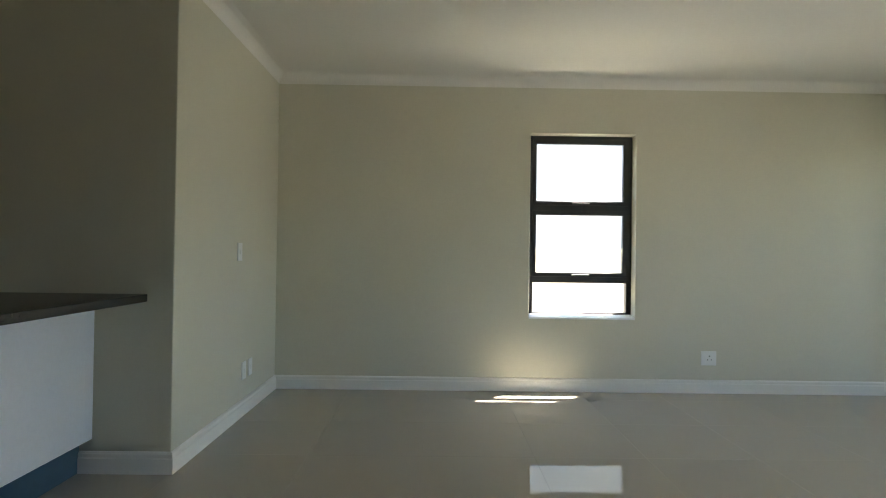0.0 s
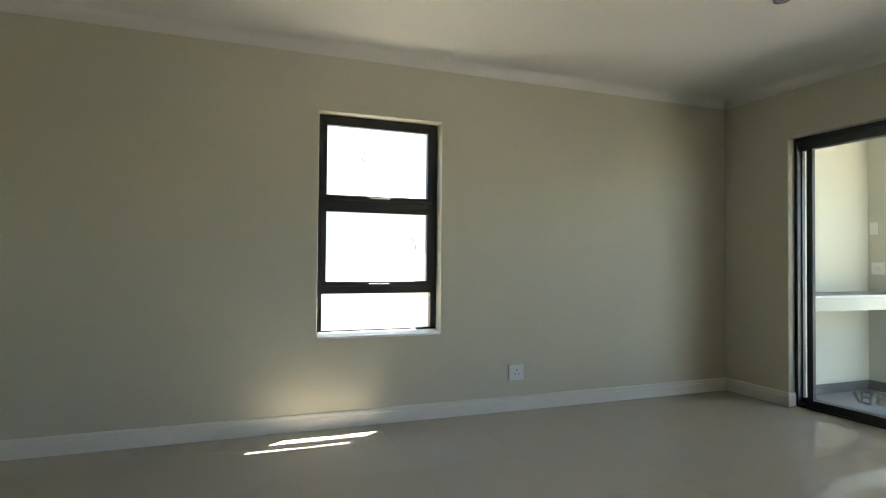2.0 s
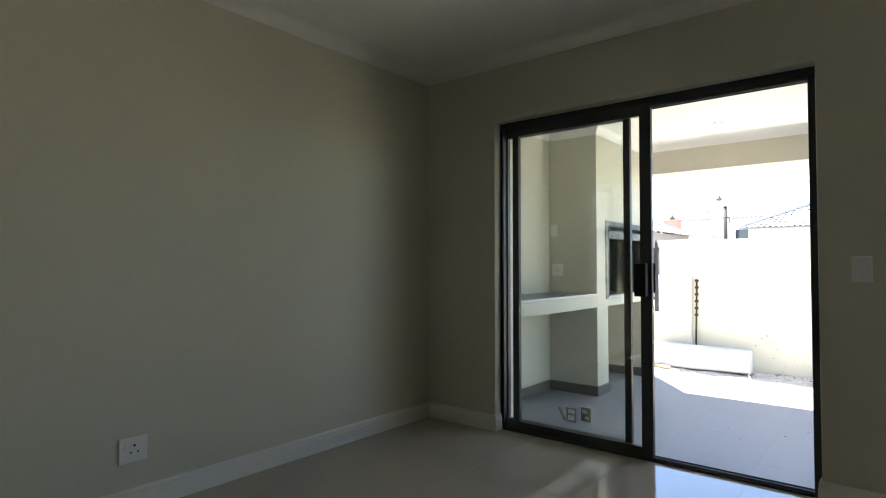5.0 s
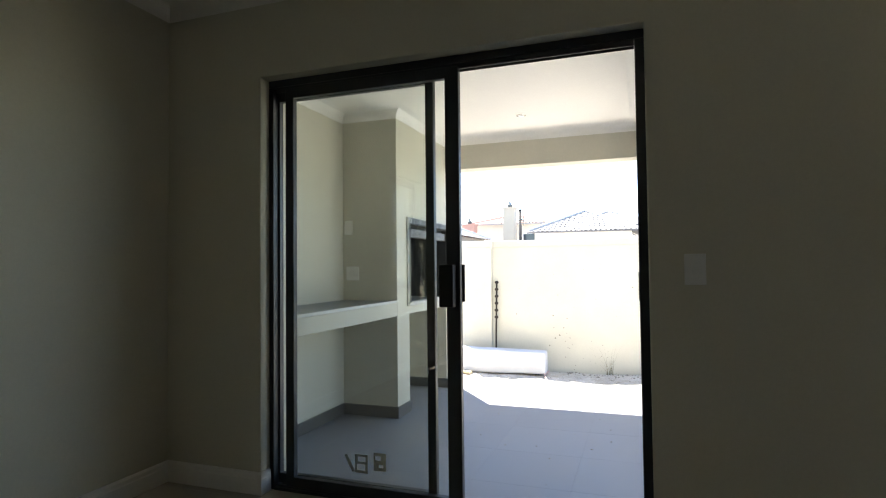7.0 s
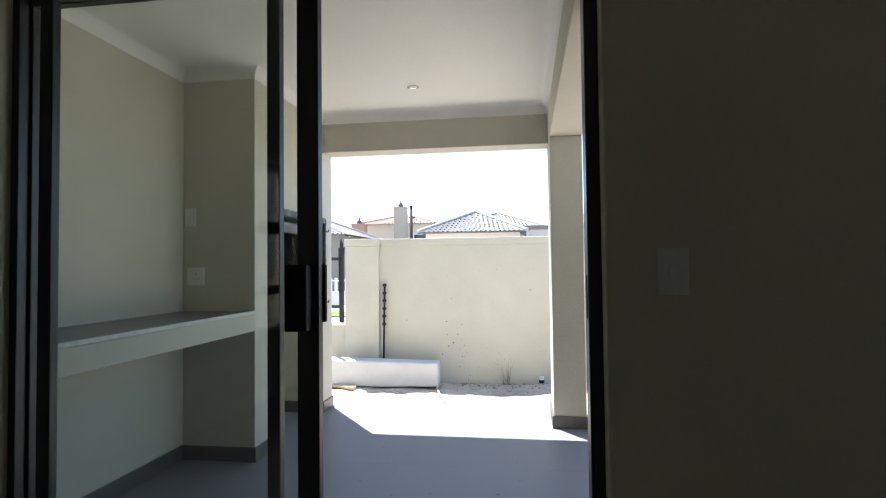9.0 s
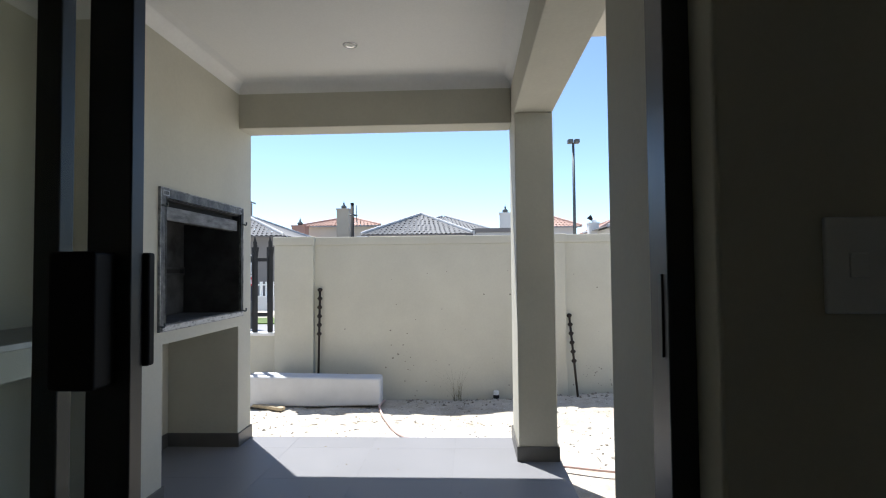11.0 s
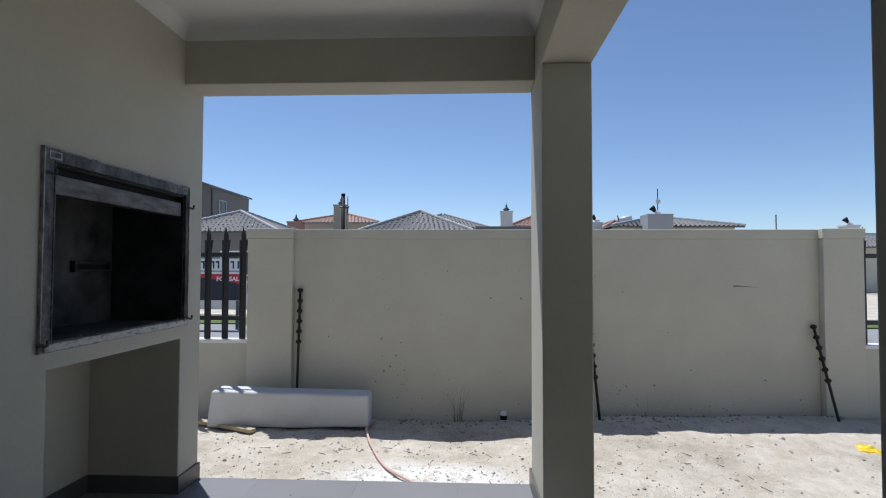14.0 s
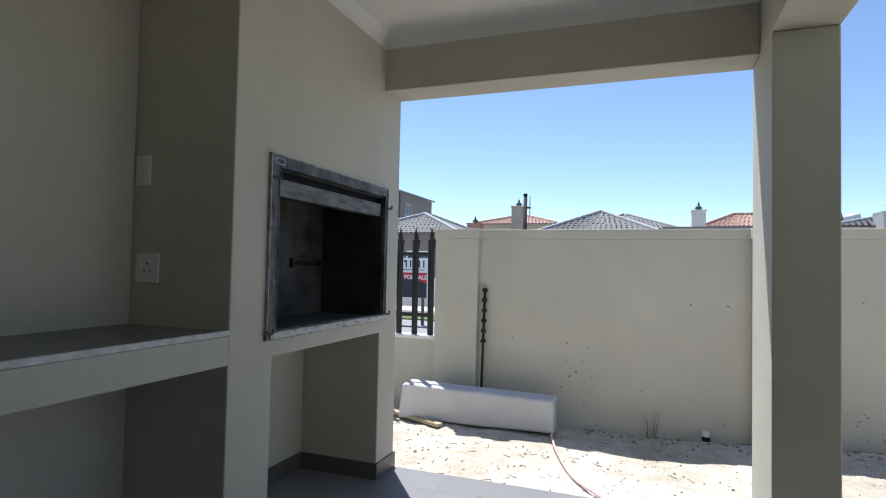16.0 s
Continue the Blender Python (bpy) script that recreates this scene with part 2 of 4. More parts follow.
def box(x0, x1, y0, y1, z0, z1, bevel=0.0, segs=2, bm=None):
    bm = bm or bmesh.new()
    made = bmesh.ops.create_cube(bm, size=1.0)["verts"]
    bmesh.ops.scale(bm, vec=(abs(x1 - x0), abs(y1 - y0), abs(z1 - z0)), verts=made)
    bmesh.ops.translate(bm, vec=((x0 + x1) / 2, (y0 + y1) / 2, (z0 + z1) / 2), verts=made)
    if bevel:
        edges = list({e for v in made for e in v.link_edges})
        bmesh.ops.bevel(bm, geom=edges, offset=bevel, segments=segs, affect="EDGES", profile=0.5)
    return bm


def cyl(p0, p1, r0, r1=None, segs=16, bm=None):
    bm = bm or bmesh.new()
    p0, p1 = Vector(p0), Vector(p1)
    made = bmesh.ops.create_cone(bm, cap_ends=True, segments=segs, radius1=r0, radius2=r0 if r1 is None else r1, depth=(p1 - p0).length)["verts"]
    rot = (p1 - p0).to_track_quat("Z", "Y").to_matrix().to_4x4()
    bmesh.ops.transform(bm, matrix=Matrix.Translation((p0 + p1) / 2) @ rot, verts=made)
    return bm


def lathe(profile, center, segs=24):
    """Turns (radius, z) pairs round a vertical axis at center."""
    bm = bmesh.new()
    rings = [[bm.verts.new((center[0] + r * math.cos(2 * math.pi * k / segs), center[1] + r * math.sin(2 * math.pi * k / segs), center[2] + z)) for k in range(segs)] for r, z in profile]
    for a, b in zip(rings, rings[1:]):
        for k in range(segs):
            bm.faces.new((a[k], a[(k + 1) % segs], b[(k + 1) % segs], b[k]))
    for ring, flip in ((rings[0], True), (rings[-1], False)):
        bm.faces.new(list(reversed(ring)) if flip else ring)
    bmesh.ops.recalc_face_normals(bm, faces=bm.faces)
    return bm


def pierced(axis, at0, at1, u0, u1, z0, z1, holes, bevel=0.006):
    """A wall across axis ('x' or 'y') between at0 and at1 with rectangular holes (u0, u1, z0, z1), its arrises softened."""
    us = sorted({u0, u1, *[h[0] for h in holes], *[h[1] for h in holes]})
    zs = sorted({z0, z1, *[h[2] for h in holes], *[h[3] for h in holes]})
    us, zs = [u for u in us if u0 <= u <= u1], [z for z in zs if z0 <= z <= z1]

    def solid(i, k):
        if not (0 <= i < len(us) - 1 and 0 <= k < len(zs) - 1):
            return False
        u, z = (us[i] + us[i + 1]) / 2, (zs[k] + zs[k + 1]) / 2
        return not any(h[0] < u < h[1] and h[2] < z < h[3] for h in holes)

    bm, made = bmesh.new(), {}

    def v(i, k, a):
        if (i, k, a) not in made:
            made[i, k, a] = bm.verts.new((a, us[i], zs[k]) if axis == "x" else (us[i], a, zs[k]))
        return made[i, k, a]

    for i in range(len(us) - 1):
        for k in range(len(zs) - 1):
            if not solid(i, k):
                continue
            for a in (at0, at1):
                bm.faces.new((v(i, k, a), v(i + 1, k, a), v(i + 1, k + 1, a), v(i, k + 1, a)))
            for di, dk, c in ((-1, 0, ((i, k), (i, k + 1))), (1, 0, ((i + 1, k), (i + 1, k + 1))), (0, -1, ((i, k), (i + 1, k))), (0, 1, ((i, k + 1), (i + 1, k + 1)))):
                if not solid(i + di, k + dk):
                    (a1, b1), (a2, b2) = c
                    bm.faces.new((v(a1, b1, at0), v(a2, b2, at0), v(a2, b2, at1), v(a1, b1, at1)))
    bmesh.ops.recalc_face_normals(bm, faces=bm.faces)
    if bevel:
        edges = [e for e in bm.edges if len(e.link_faces) == 2 and e.calc_face_angle() > 1.0]
        bmesh.ops.bevel(bm, geom=edges, offset=bevel, segments=3, affect="EDGES", profile=0.5)
    return bm


def sweep(path, profile, closed=False):
    """Runs a profile of (distance to the left of the path, z) along a plan path, mitred at its corners."""
    bm, n, rings = bmesh.new(), len(path), []
    for i, p in enumerate(path):
        p = Vector(p)
        dirs = []
        if closed or i > 0:
            dirs.append((p - Vector(path[i - 1])).normalized())
        if closed or i < n - 1:
            dirs.append((Vector(path[(i + 1) % n]) - p).normalized())
        normals = [Vector((-d.y, d.x)) for d in dirs]
        off = normals[0] if len(normals) == 1 else (normals[0] + normals[1]) / (1 + normals[0].dot(normals[1]))
        rings.append([bm.verts.new((p.x + off.x * d, p.y + off.y * d, z)) for d, z in profile])
    for i in range(n if closed else n - 1):
        a, b = rings[i], rings[(i + 1) % n]
        for k in range(len(profile)):
            k2 = (k + 1) % len(profile)
            bm.faces.new((a[k], b[k], b[k2], a[k2]))
    if not closed:
        bm.faces.new(list(reversed(rings[0])))
        bm.faces.new(rings[-1])
    bmesh.ops.recalc_face_normals(bm, faces=bm.faces)
    return bm


def tube(points, radius, segs=10):
    """A round tube along a smoothed line of points."""
    pts = []
    P = [Vector(p) for p in points]
    for i in range(len(P) - 1):
        a, b, c, d = P[max(i - 1, 0)], P[i], P[i + 1], P[min(i + 2, len(P) - 1)]
        for k in range(8):
            t = k / 8
            pts.append(0.5 * ((2 * b) + (c - a) * t + (2 * a - 5 * b + 4 * c - d) * t * t + (3 * b - a - 3 * c + d) * t ** 3))
    pts.append(P[-1])
    bm, rings = bmesh.new(), []
    for i, p in enumerate(pts):
        d = (pts[min(i + 1, len(pts) - 1)] - pts[max(i - 1, 0)]).normalized()
        side = d.cross(Vector((0, 0, 1))).normalized() if abs(d.z) < 0.95 else Vector((1, 0, 0))
        up = side.cross(d)
        rings.append([bm.verts.new(p + radius * (math.cos(2 * math.pi * k / segs) * side + math.sin(2 * math.pi * k / segs) * up)) for k in range(segs)])
    for a, b in zip(rings, rings[1:]):
        for k in range(segs):
            bm.faces.new((a[k], a[(k + 1) % segs], b[(k + 1) % segs], b[k]))
    bm.faces.new(list(reversed(rings[0])))
    bm.faces.new(rings[-1])
    bmesh.ops.recalc_face_normals(bm, faces=bm.faces)
    return bm


def smooth(ob):
    for p in ob.data.polygons:
        p.use_smooth = True
    return ob


def cove(wall_z, ceil_z, reach, steps=7):
    """A hollow cornice from wall_z on the wall to reach along the ceiling."""
    h = ceil_z - wall_z
    pts = [(0.0, wall_z)]
    for k in range(steps + 1):
        a = math.pi / 2 * 0.92 * k / steps
        pts.append((0.0015 + (reach - 0.0015) * (1 - math.cos(a)), wall_z + 0.001 + (h - 0.003) * math.sin(a)))
    return pts + [(reach, ceil_z), (0.0, ceil_z)]


# ---- plan ----
BACK, EAST, LEFT, NIB = 4.761, 4.672, -1.013, 2.967
WEST, SOUTH = -4.2, -3.0
CEIL, PATIO, PCEIL = 2.592, -0.161, 2.53
OUT = 4.926  # outer face of the door wall
DOOR = (2.291, 4.159, -0.02, 2.130)
LIGHT_DOOR = (-0.2, 1.15, -0.02, 2.13)
FX0, FX1 = 4.743, 4.823  # sliding door frame
WIN = (1.070, 1.949, 0.598, 2.132)
ALC, CHIM, CHX0, CHX1 = 4.845, 4.317, 6.725, 8.248
BEAM_IN, BEAM_Z = 8.012, 2.184
COLX, COLY0, COLY1 = 7.741, 2.034, 2.296
PEDGE = 8.262  # outer edge of the patio slab
FBX0, FBX1, FBZ0, FBZ1 = 6.995, 8.029, 0.807, 1.542  # firebox
NICHE0, NICHE1 = FBX0, 8.013

# ---- the room ----
def structure(name, bm, mat, label, category):
    ob = tagged(part(name, bm, mat), label, category, kind="structure")
    if "cornice" in name:
        for p in ob.data.polygons:
            p.use_smooth = True
        ob.data.set_sharp_from_angle(angle=0.6)
    return ob


structure("wall_north", pierced("y", BACK, BACK + 0.22, WEST - 0.2, EAST, -0.1, 2.9, [WIN]), PAINT, "smooth greige painted plaster wall with a window opening", "wall")
structure("wall_east", pierced("x", EAST, OUT, SOUTH, BACK + 0.22, -0.1, 2.9, [DOOR, LIGHT_DOOR]), PAINT, "smooth greige painted plaster wall round the sliding door", "wall")
structure("wall_nib", box(WEST - 0.2, LEFT, NIB, BACK, -0.1, 2.75, 0.006, 3), PAINT, "greige plastered wall projecting beside the kitchen counter", "wall")
structure("wall_south", box(WEST - 0.2, OUT, SOUTH - 0.2, SOUTH, -0.1, 2.9), PAINT, "plain greige painted end wall", "wall")
structure("wall_west", box(WEST - 0.2, WEST, SOUTH, NIB, -0.1, 2.9), PAINT, "plain greige painted kitchen wall", "wall")
structure("ceiling", box(WEST, EAST, SOUTH, BACK, CEIL, CEIL + 0.1), INNER_WHITE, "flat matt white plasterboard ceiling", "ceiling")
structure("cornice", sweep([(LEFT, BACK), (LEFT, NIB), (WEST, NIB), (WEST, SOUTH), (EAST, SOUTH), (EAST, BACK)], cove(2.507, CEIL, 0.09, 10), True), INNER_WHITE, "white coved plaster cornice round the room", "cornice")
SKIRT_PROFILE = [(0, 0.0), (0.016, 0.0), (0.016, 0.075), (0.013, 0.082), (0.013, 0.098), (0.007, 0.108), (0, 0.11)]
structure("baseboard", sweep([(FX0 - 0.005, DOOR[1]), (EAST, DOOR[1]), (EAST, BACK), (LEFT, BACK), (LEFT, NIB), (-1.469, NIB)], SKIRT_PROFILE), INNER_WHITE, "white moulded skirting board along the wall", "skirting board")
structure("baseboard", sweep([(EAST, LIGHT_DOOR[1] + 0.01), (EAST, DOOR[0]), (FX0 - 0.005, DOOR[0])], SKIRT_PROFILE), INNER_WHITE, "white moulded skirting board beside the door", "skirting board")


def floor_tiles(holder, x0, x1, y0, y1, ox, oy, pitch, top, mat, joint, name="tile"):
    """Square tiles cut to a rectangle; the joints stay recessed. Alike tiles share one mesh."""
    cache = {}
    for i in range(math.floor((x0 - ox) / pitch), math.ceil((x1 - ox) / pitch)):
        for k in range(math.floor((y0 - oy) / pitch), math.ceil((y1 - oy) / pitch)):
            a, b = max(x0, ox + i * pitch), min(x1, ox + (i + 1) * pitch)
            c, d = max(y0, oy + k * pitch), min(y1, oy + (k + 1) * pitch)
            if b - a < 0.02 or d - c < 0.02:
                continue
            w, l = round(b - a - joint, 4), round(d - c - joint, 4)
            if (w, l) not in cache:
                me = bpy.data.meshes.new(name)
                bm = box(-w / 2, w / 2, -l / 2, l / 2, -0.008, 0.0, 0.0005, 1)
                bm.to_mesh(me)
                bm.free()
                me.materials.append(mat)
                cache[w, l] = me
            ob = new(name, cache[w, l])
            ob.parent = holder
            ob.matrix_basis = pose((a + b) / 2, (c + d) / 2, top)


floor = structure("floor", box(WEST, EAST, SOUTH, BACK, -0.12, -0.0009), GROUT, "glossy cream porcelain tiled floor", "floor")

# kitchen counter that ends against the nib wall
bar = thing("kitchen_cabinet", -1.9, 1.0, 0, "white kitchen cabinet back under the dark breakfast counter", "cabinet")
part("body", box(-2.057, -1.407, -1.0, NIB, 0.17, 0.858, 0.002, 1), CABINET, bar)
part("plinth", box(-2.007, -1.472, -0.95, NIB, 0.0, 0.168), PLINTH, bar, "dark plinth still under blue film")
top = thing("countertop", -1.75, 1.0, 0.858, "dark polished granite breakfast counter overhanging the cabinet", "countertop")
part("slab", box(-2.124, -1.144, -1.05, NIB - 0.001, 0.859, 0.898, 0.004, 2), GRANITE, top)

# ---- window ----
win = tagged(new("window_1"), "charcoal aluminium window with three stacked panes", "window", kind="structure")
WY0, WY1 = BACK + 0.10, BACK + 0.16
fr = part("window_frame", pierced("y", WY0, WY1, WIN[0], WIN[1], WIN[2], WIN[3], [(1.114, 1.906, 1.565, 2.088), (1.114, 1.906, 0.942, 1.486), (1.114, 1.906, 0.642, 0.892)], 0.003), ALU, win)
for z0, z1 in ((1.546, 2.100), (0.943, 1.500)):
    sash = part("sash", pierced("y", WY0 - 0.012, WY0 + 0.03, 1.105, 1.913, z0, z1, [(1.138, 1.872, z0 + 0.036, z1 - 0.038)], 0.003), ALU, win)
    part("latch", box(1.437, 1.587, WY0 - 0.024, WY0 - 0.010, z0 + 0.010, z0 + 0.022, 0.003, 2, cyl((1.512, WY0 - 0.03, z0 + 0.016), (1.512, WY0 - 0.012, z0 + 0.016), 0.008)), CHROME, sash, "small chrome window latch")
for z0, z1 in ((1.578, 2.068), (0.974, 1.469), (0.637, 0.895)):
    pane = part("pane", box(1.122, 1.892, WY0 + 0.012, WY0 + 0.017, z0, z1), GLASS, win, "clear window pane with faint marker notes")
    pane.visible_shadow = False
sill = bmesh.new()
s0 = [sill.verts.new((WIN[0] + 0.001, y, z)) for y, z in ((WY0 + 0.002, 0.601), (WY0 + 0.002, 0.630), (BACK - 0.004, 0.609), (BACK - 0.006, 0.596), (BACK, 0.596), (BACK + 0.004, 0.601))]
s1 = [sill.verts.new((WIN[1] - 0.001, v.co.y, v.co.z)) for v in s0]
sill.faces.new(s0)
sill.faces.new(list(reversed(s1)))
for k in range(6):
    sill.faces.new((s0[k], s1[k], s1[(k + 1) % 6], s0[(k + 1) % 6]))
bmesh.ops.recalc_face_normals(sill, faces=sill.faces)
part("window_sill", sill, TRIM, win, "sloping white plastered sill")
rng = random.Random(4)
for cx, cz, n in ((1.293, 1.914, 5), (1.400, 1.934, 6), (1.395, 1.845, 3), (1.765, 1.291, 3), (1.785, 1.231, 2), (1.249, 0.796, 3), (1.346, 0.805, 4)):
    for k in range(n):
        a, l, x, z = rng.choice((0.2, 1.3, 1.57, -0.9, 0.7)), rng.uniform(0.012, 0.026), cx + rng.uniform(-0.012, 0.012), cz - k * 0.014
        stroke = box(-l / 2, l / 2, -0.0004, 0.0004, -0.0022, 0.0022)
        bmesh.ops.transform(stroke, matrix=Matrix.Translation((x, WY0 + 0.0105, z)) @ Matrix.Rotation(a, 4, "Y"), verts=stroke.verts)
        part("marker_note", stroke, INK, win)


# ---- sliding door ----
door = tagged(new("door_1"), "charcoal aluminium sliding glass door standing half open", "sliding door", kind="structure")
DY0, DY1, DZ1 = DOOR[0], DOOR[1], DOOR[3]
part("head_frame", box(FX0, FX1, DY0, DY1, DZ1 - 0.037, DZ1, 0.003), ALU, door)
part("jamb", box(FX0, FX1, DY1 - 0.027, DY1, 0.0, DZ1 - 0.038, 0.003), ALU, door)
jr = part("jamb", box(FX0, FX1, DY0, DY0 + 0.038, 0.0, DZ1 - 0.038, 0.003), ALU, door)
part("strike_plate", box(4.763, 4.778, DY0 + 0.038, DY0 + 0.041, 0.99, 1.11, 0.001), COWL, jr, "dull steel lock strike plate")
part("track", box(FX0, FX1, DY0 + 0.039, DY1 - 0.028, -0.012, 0.012, 0.002), ALU, door)
for x in (4.764, 4.802):
    part("track_rib", box(x - 0.003, x + 0.003, DY0 + 0.04, DY1 - 0.04, 0.012, 0.022), ALU, door)
    part("head_rib", box(x - 0.012, x - 0.007, DY0 + 0.04, DY1 - 0.04, DZ1 - 0.065, DZ1 - 0.0375), ALU, door)


def leaf(name, x0, x1, y0, y1, left, right, label):
    z0, z1 = 0.023, DZ1 - 0.05
    ob = part(name, pierced("x", x0, x1, y0, y1, z0, z1, [(y0 + right, y1 - left, z0 + 0.05, z1 - 0.052)], 0.003), ALU, door, label)
    xm = (x0 + x1) / 2
    g = part("pane", box(xm - 0.003, xm + 0.003, y0 + right - 0.005, y1 - left + 0.005, z0 + 0.045, z1 - 0.047), DOOR_GLASS, ob, "clear glass door pane")
    g.visible_shadow = False
    return ob


slide = leaf("sliding_leaf", 4.747, 4.781, 3.110, 4.060, 0.048, 0.068, "sliding glass leaf pushed open over the fixed leaf")
fixed = leaf("fixed_leaf", 4.785, 4.819, 3.250, 4.132, 0.010, 0.042, "fixed glass leaf")
part("handle", box(4.692, 4.747, 3.128, 3.196, 0.955, 1.150, 0.006, 3), BLACK, slide, "black plastic pull handle")
part("pull", box(4.781, 4.800, 3.102, 3.171, 0.975, 1.150, 0.004, 2), BLACK, slide, "black outer pull")
STICK = mottled("pale_sticker", (0.48, 0.52, 0.42), 0.35, 60, 200, 0.6)
SX = 4.7572  # just in front of the sliding pane
label_frame = pierced("x", SX, SX + 0.0006, 3.598, 3.668, 0.135, 0.225, [(3.612, 3.656, 0.148, 0.178), (3.610, 3.652, 0.190, 0.214)], 0.0)
strip = box(SX, SX + 0.0006, -0.008, 0.008, -0.045, 0.045)
bmesh.ops.transform(strip, matrix=Matrix.Translation((0, 3.697, 0.178)) @ Matrix.Rotation(-0.5, 4, "X"), verts=strip.verts)
scrap = bpy.data.meshes.new("scrap")
strip.to_mesh(scrap)
strip.free()
label_frame.from_mesh(scrap)
tagged(part("sticker", label_frame, STICK), "torn pale green sticker remnants on the door glass", "sticker", "stickers on the door glass")
tagged(part("sticker", pierced("x", SX, SX + 0.0006, 3.500, 3.566, 0.155, 0.240, [(3.514, 3.538, 0.170, 0.186), (3.528, 3.556, 0.205, 0.226)], 0.0), STICK), "small pale green sticker on the door glass", "sticker", "stickers on the door glass")


# unseen glazed opening further along the same wall, added to brighten the room
light_door_ob = tagged(new("light_door"), "unseen charcoal glazed door added to bring daylight into the room", "glazed door", kind="structure")
part("door_frame", pierced("x", 4.80, 4.90, LIGHT_DOOR[0], LIGHT_DOOR[1], 0.0, 2.13, [(-0.14, 0.445, 0.06, 2.06), (0.505, 1.09, 0.06, 2.06)], 0.003), ALU, light_door_ob)
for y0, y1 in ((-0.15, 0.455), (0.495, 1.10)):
    part("pane", box(4.845, 4.851, y0, y1, 0.05, 2.07), GLASS, light_door_ob).visible_shadow = False

# ---- electrical plates ----
def wall_plate(m, w, h, socket, label, group=""):
    """A plate with its back on the wall: local x along the wall, y out of it, z up."""
    e = new("socket_outlet" if socket else "light_switch")
    e.matrix_basis = m
    tagged(e, label, "socket" if socket else "switch", group)

    def put(name, bm, mat, label=""):
        me = bpy.data.meshes.new(name)
        bm.to_mesh(me)
        bm.free()
        me.materials.append(mat)
        ob = new(name, me)
        ob.parent = e
        if label:
            ob["label"] = label

    put("plate", box(-w / 2, w / 2, 0, 0.009, -h / 2, h / 2, 0.003), PLASTIC)
    if socket:
        put("rocker", box(0.026, 0.042, 0.009, 0.014, 0.004, 0.028, 0.002), PLASTIC)
        for x, z, r in ((-0.004, 0.018, 0.0055), (-0.020, -0.012, 0.0045), (0.012, -0.012, 0.0045)):
            # black discs paint the shade of the pin holes
            put("pin_hole_shade", cyl((x, 0.0085, z), (x, 0.0096, z), r), HOLE_SHADE, "black disc for the shade in a pin hole")
    else:
        put("rocker", box(-0.012, 0.012, 0.009, 0.013, -0.016, 0.016, 0.002), PLASTIC)
    return e


wall_plate(pose(2.564, BACK, 0.288, 0, 0, 180), 0.125, 0.118, True, "white square wall socket low on the greige wall")
wall_plate(pose(EAST, 2.122, 1.120, 0, 0, 90), 0.078, 0.122, False, "white light switch plate beside the sliding door")
wall_plate(pose(CHX0, 4.746, 1.087, 0, 0, 90), 0.125, 0.122, True, "white square socket above the patio counter")
wall_plate(pose(CHX0, 4.786, 1.496, 0, 0, 90), 0.078, 0.125, False, "white switch plate above the patio socket")
wall_plate(pose(LEFT, 3.884, 1.116, 0, 0, -90), 0.078, 0.12, False, "white blank plate on the nib wall")
for y in (4.000, 4.128):
    wall_plate(pose(LEFT, y, 0.304, 0, 0, -90), 0.075, 0.12, False, "white low wall plate near the corner", "paired low plates")


def downlight(x, y, z, label):
    e = thing("downlight", x, y, z, label, "downlight", "recessed ceiling lights")
    smooth(part("ring", lathe([(0.030, -0.001), (0.034, -0.005), (0.044, -0.005), (0.047, 0.0), (0.030, 0.0)], (x, y, z)), CHROME, e, "brushed metal ring"))
    part("lens", lathe([(0.030, -0.0008), (0.020, -0.003), (0.004, -0.003), (0.002, -0.0008)], (x, y, z)), PLASTIC, e)
    return e


downlight(3.36, 3.18, CEIL, "recessed chrome downlight in the room ceiling")
downlight(7.37, 3.341, PCEIL, "recessed chrome downlight in the patio ceiling")
downlight(5.77, 3.252, PCEIL, "recessed chrome downlight in the patio ceiling")

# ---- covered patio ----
# unseen wall, added to block daylight reaching the patio from the south
structure("wall_light_block", box(6.2, 7.4, 0.15, 0.33, -0.5, 1.75, 0.006), PAINT_OUT, "unseen greige wall added to hold back side light from the patio", "wall")
structure("wall_return", box(OUT, 5.498, 1.35, 2.223, -0.5, 2.9, 0.008, 3), PAINT_OUT, "greige plastered outer wall return beside the door", "wall")
structure("wall_alcove", box(OUT, CHX1, ALC, ALC + 0.22, -0.5, 2.9), PAINT_OUT, "greige plastered wall behind the patio counter", "wall")
structure("wall_braai", pierced("y", CHIM, ALC, CHX0, CHX1, -0.5, 2.9, [(FBX0, FBX1, FBZ0, FBZ1), (NICHE0, NICHE1, -0.51, 0.714)], 0.006), PAINT_OUT, "greige plastered chimney breast with a firebox and open niche", "wall")
structure("beam_front", box(BEAM_IN, CHX1 - 0.002, COLY1 + 0.0005, CHIM + 0.05, BEAM_Z, 2.9, 0.006, 2), PAINT_OUT, "greige plastered beam over the patio opening", "beam")
structure("beam_side", box(OUT, CHX1, COLY0, COLY1, BEAM_Z, 2.9, 0.006, 2), PAINT_OUT, "greige plastered side beam over the patio", "beam")
structure("column", box(COLX, CHX1 - 0.002, COLY0 + 0.002, COLY1 - 0.003, -0.5, BEAM_Z - 0.0005, 0.008, 3), PAINT_OUT, "square greige plastered patio column", "column")
structure("patio_ceiling", box(OUT, BEAM_IN, COLY1, ALC, PCEIL, PCEIL + 0.1), WHITE, "flat white patio ceiling", "ceiling")
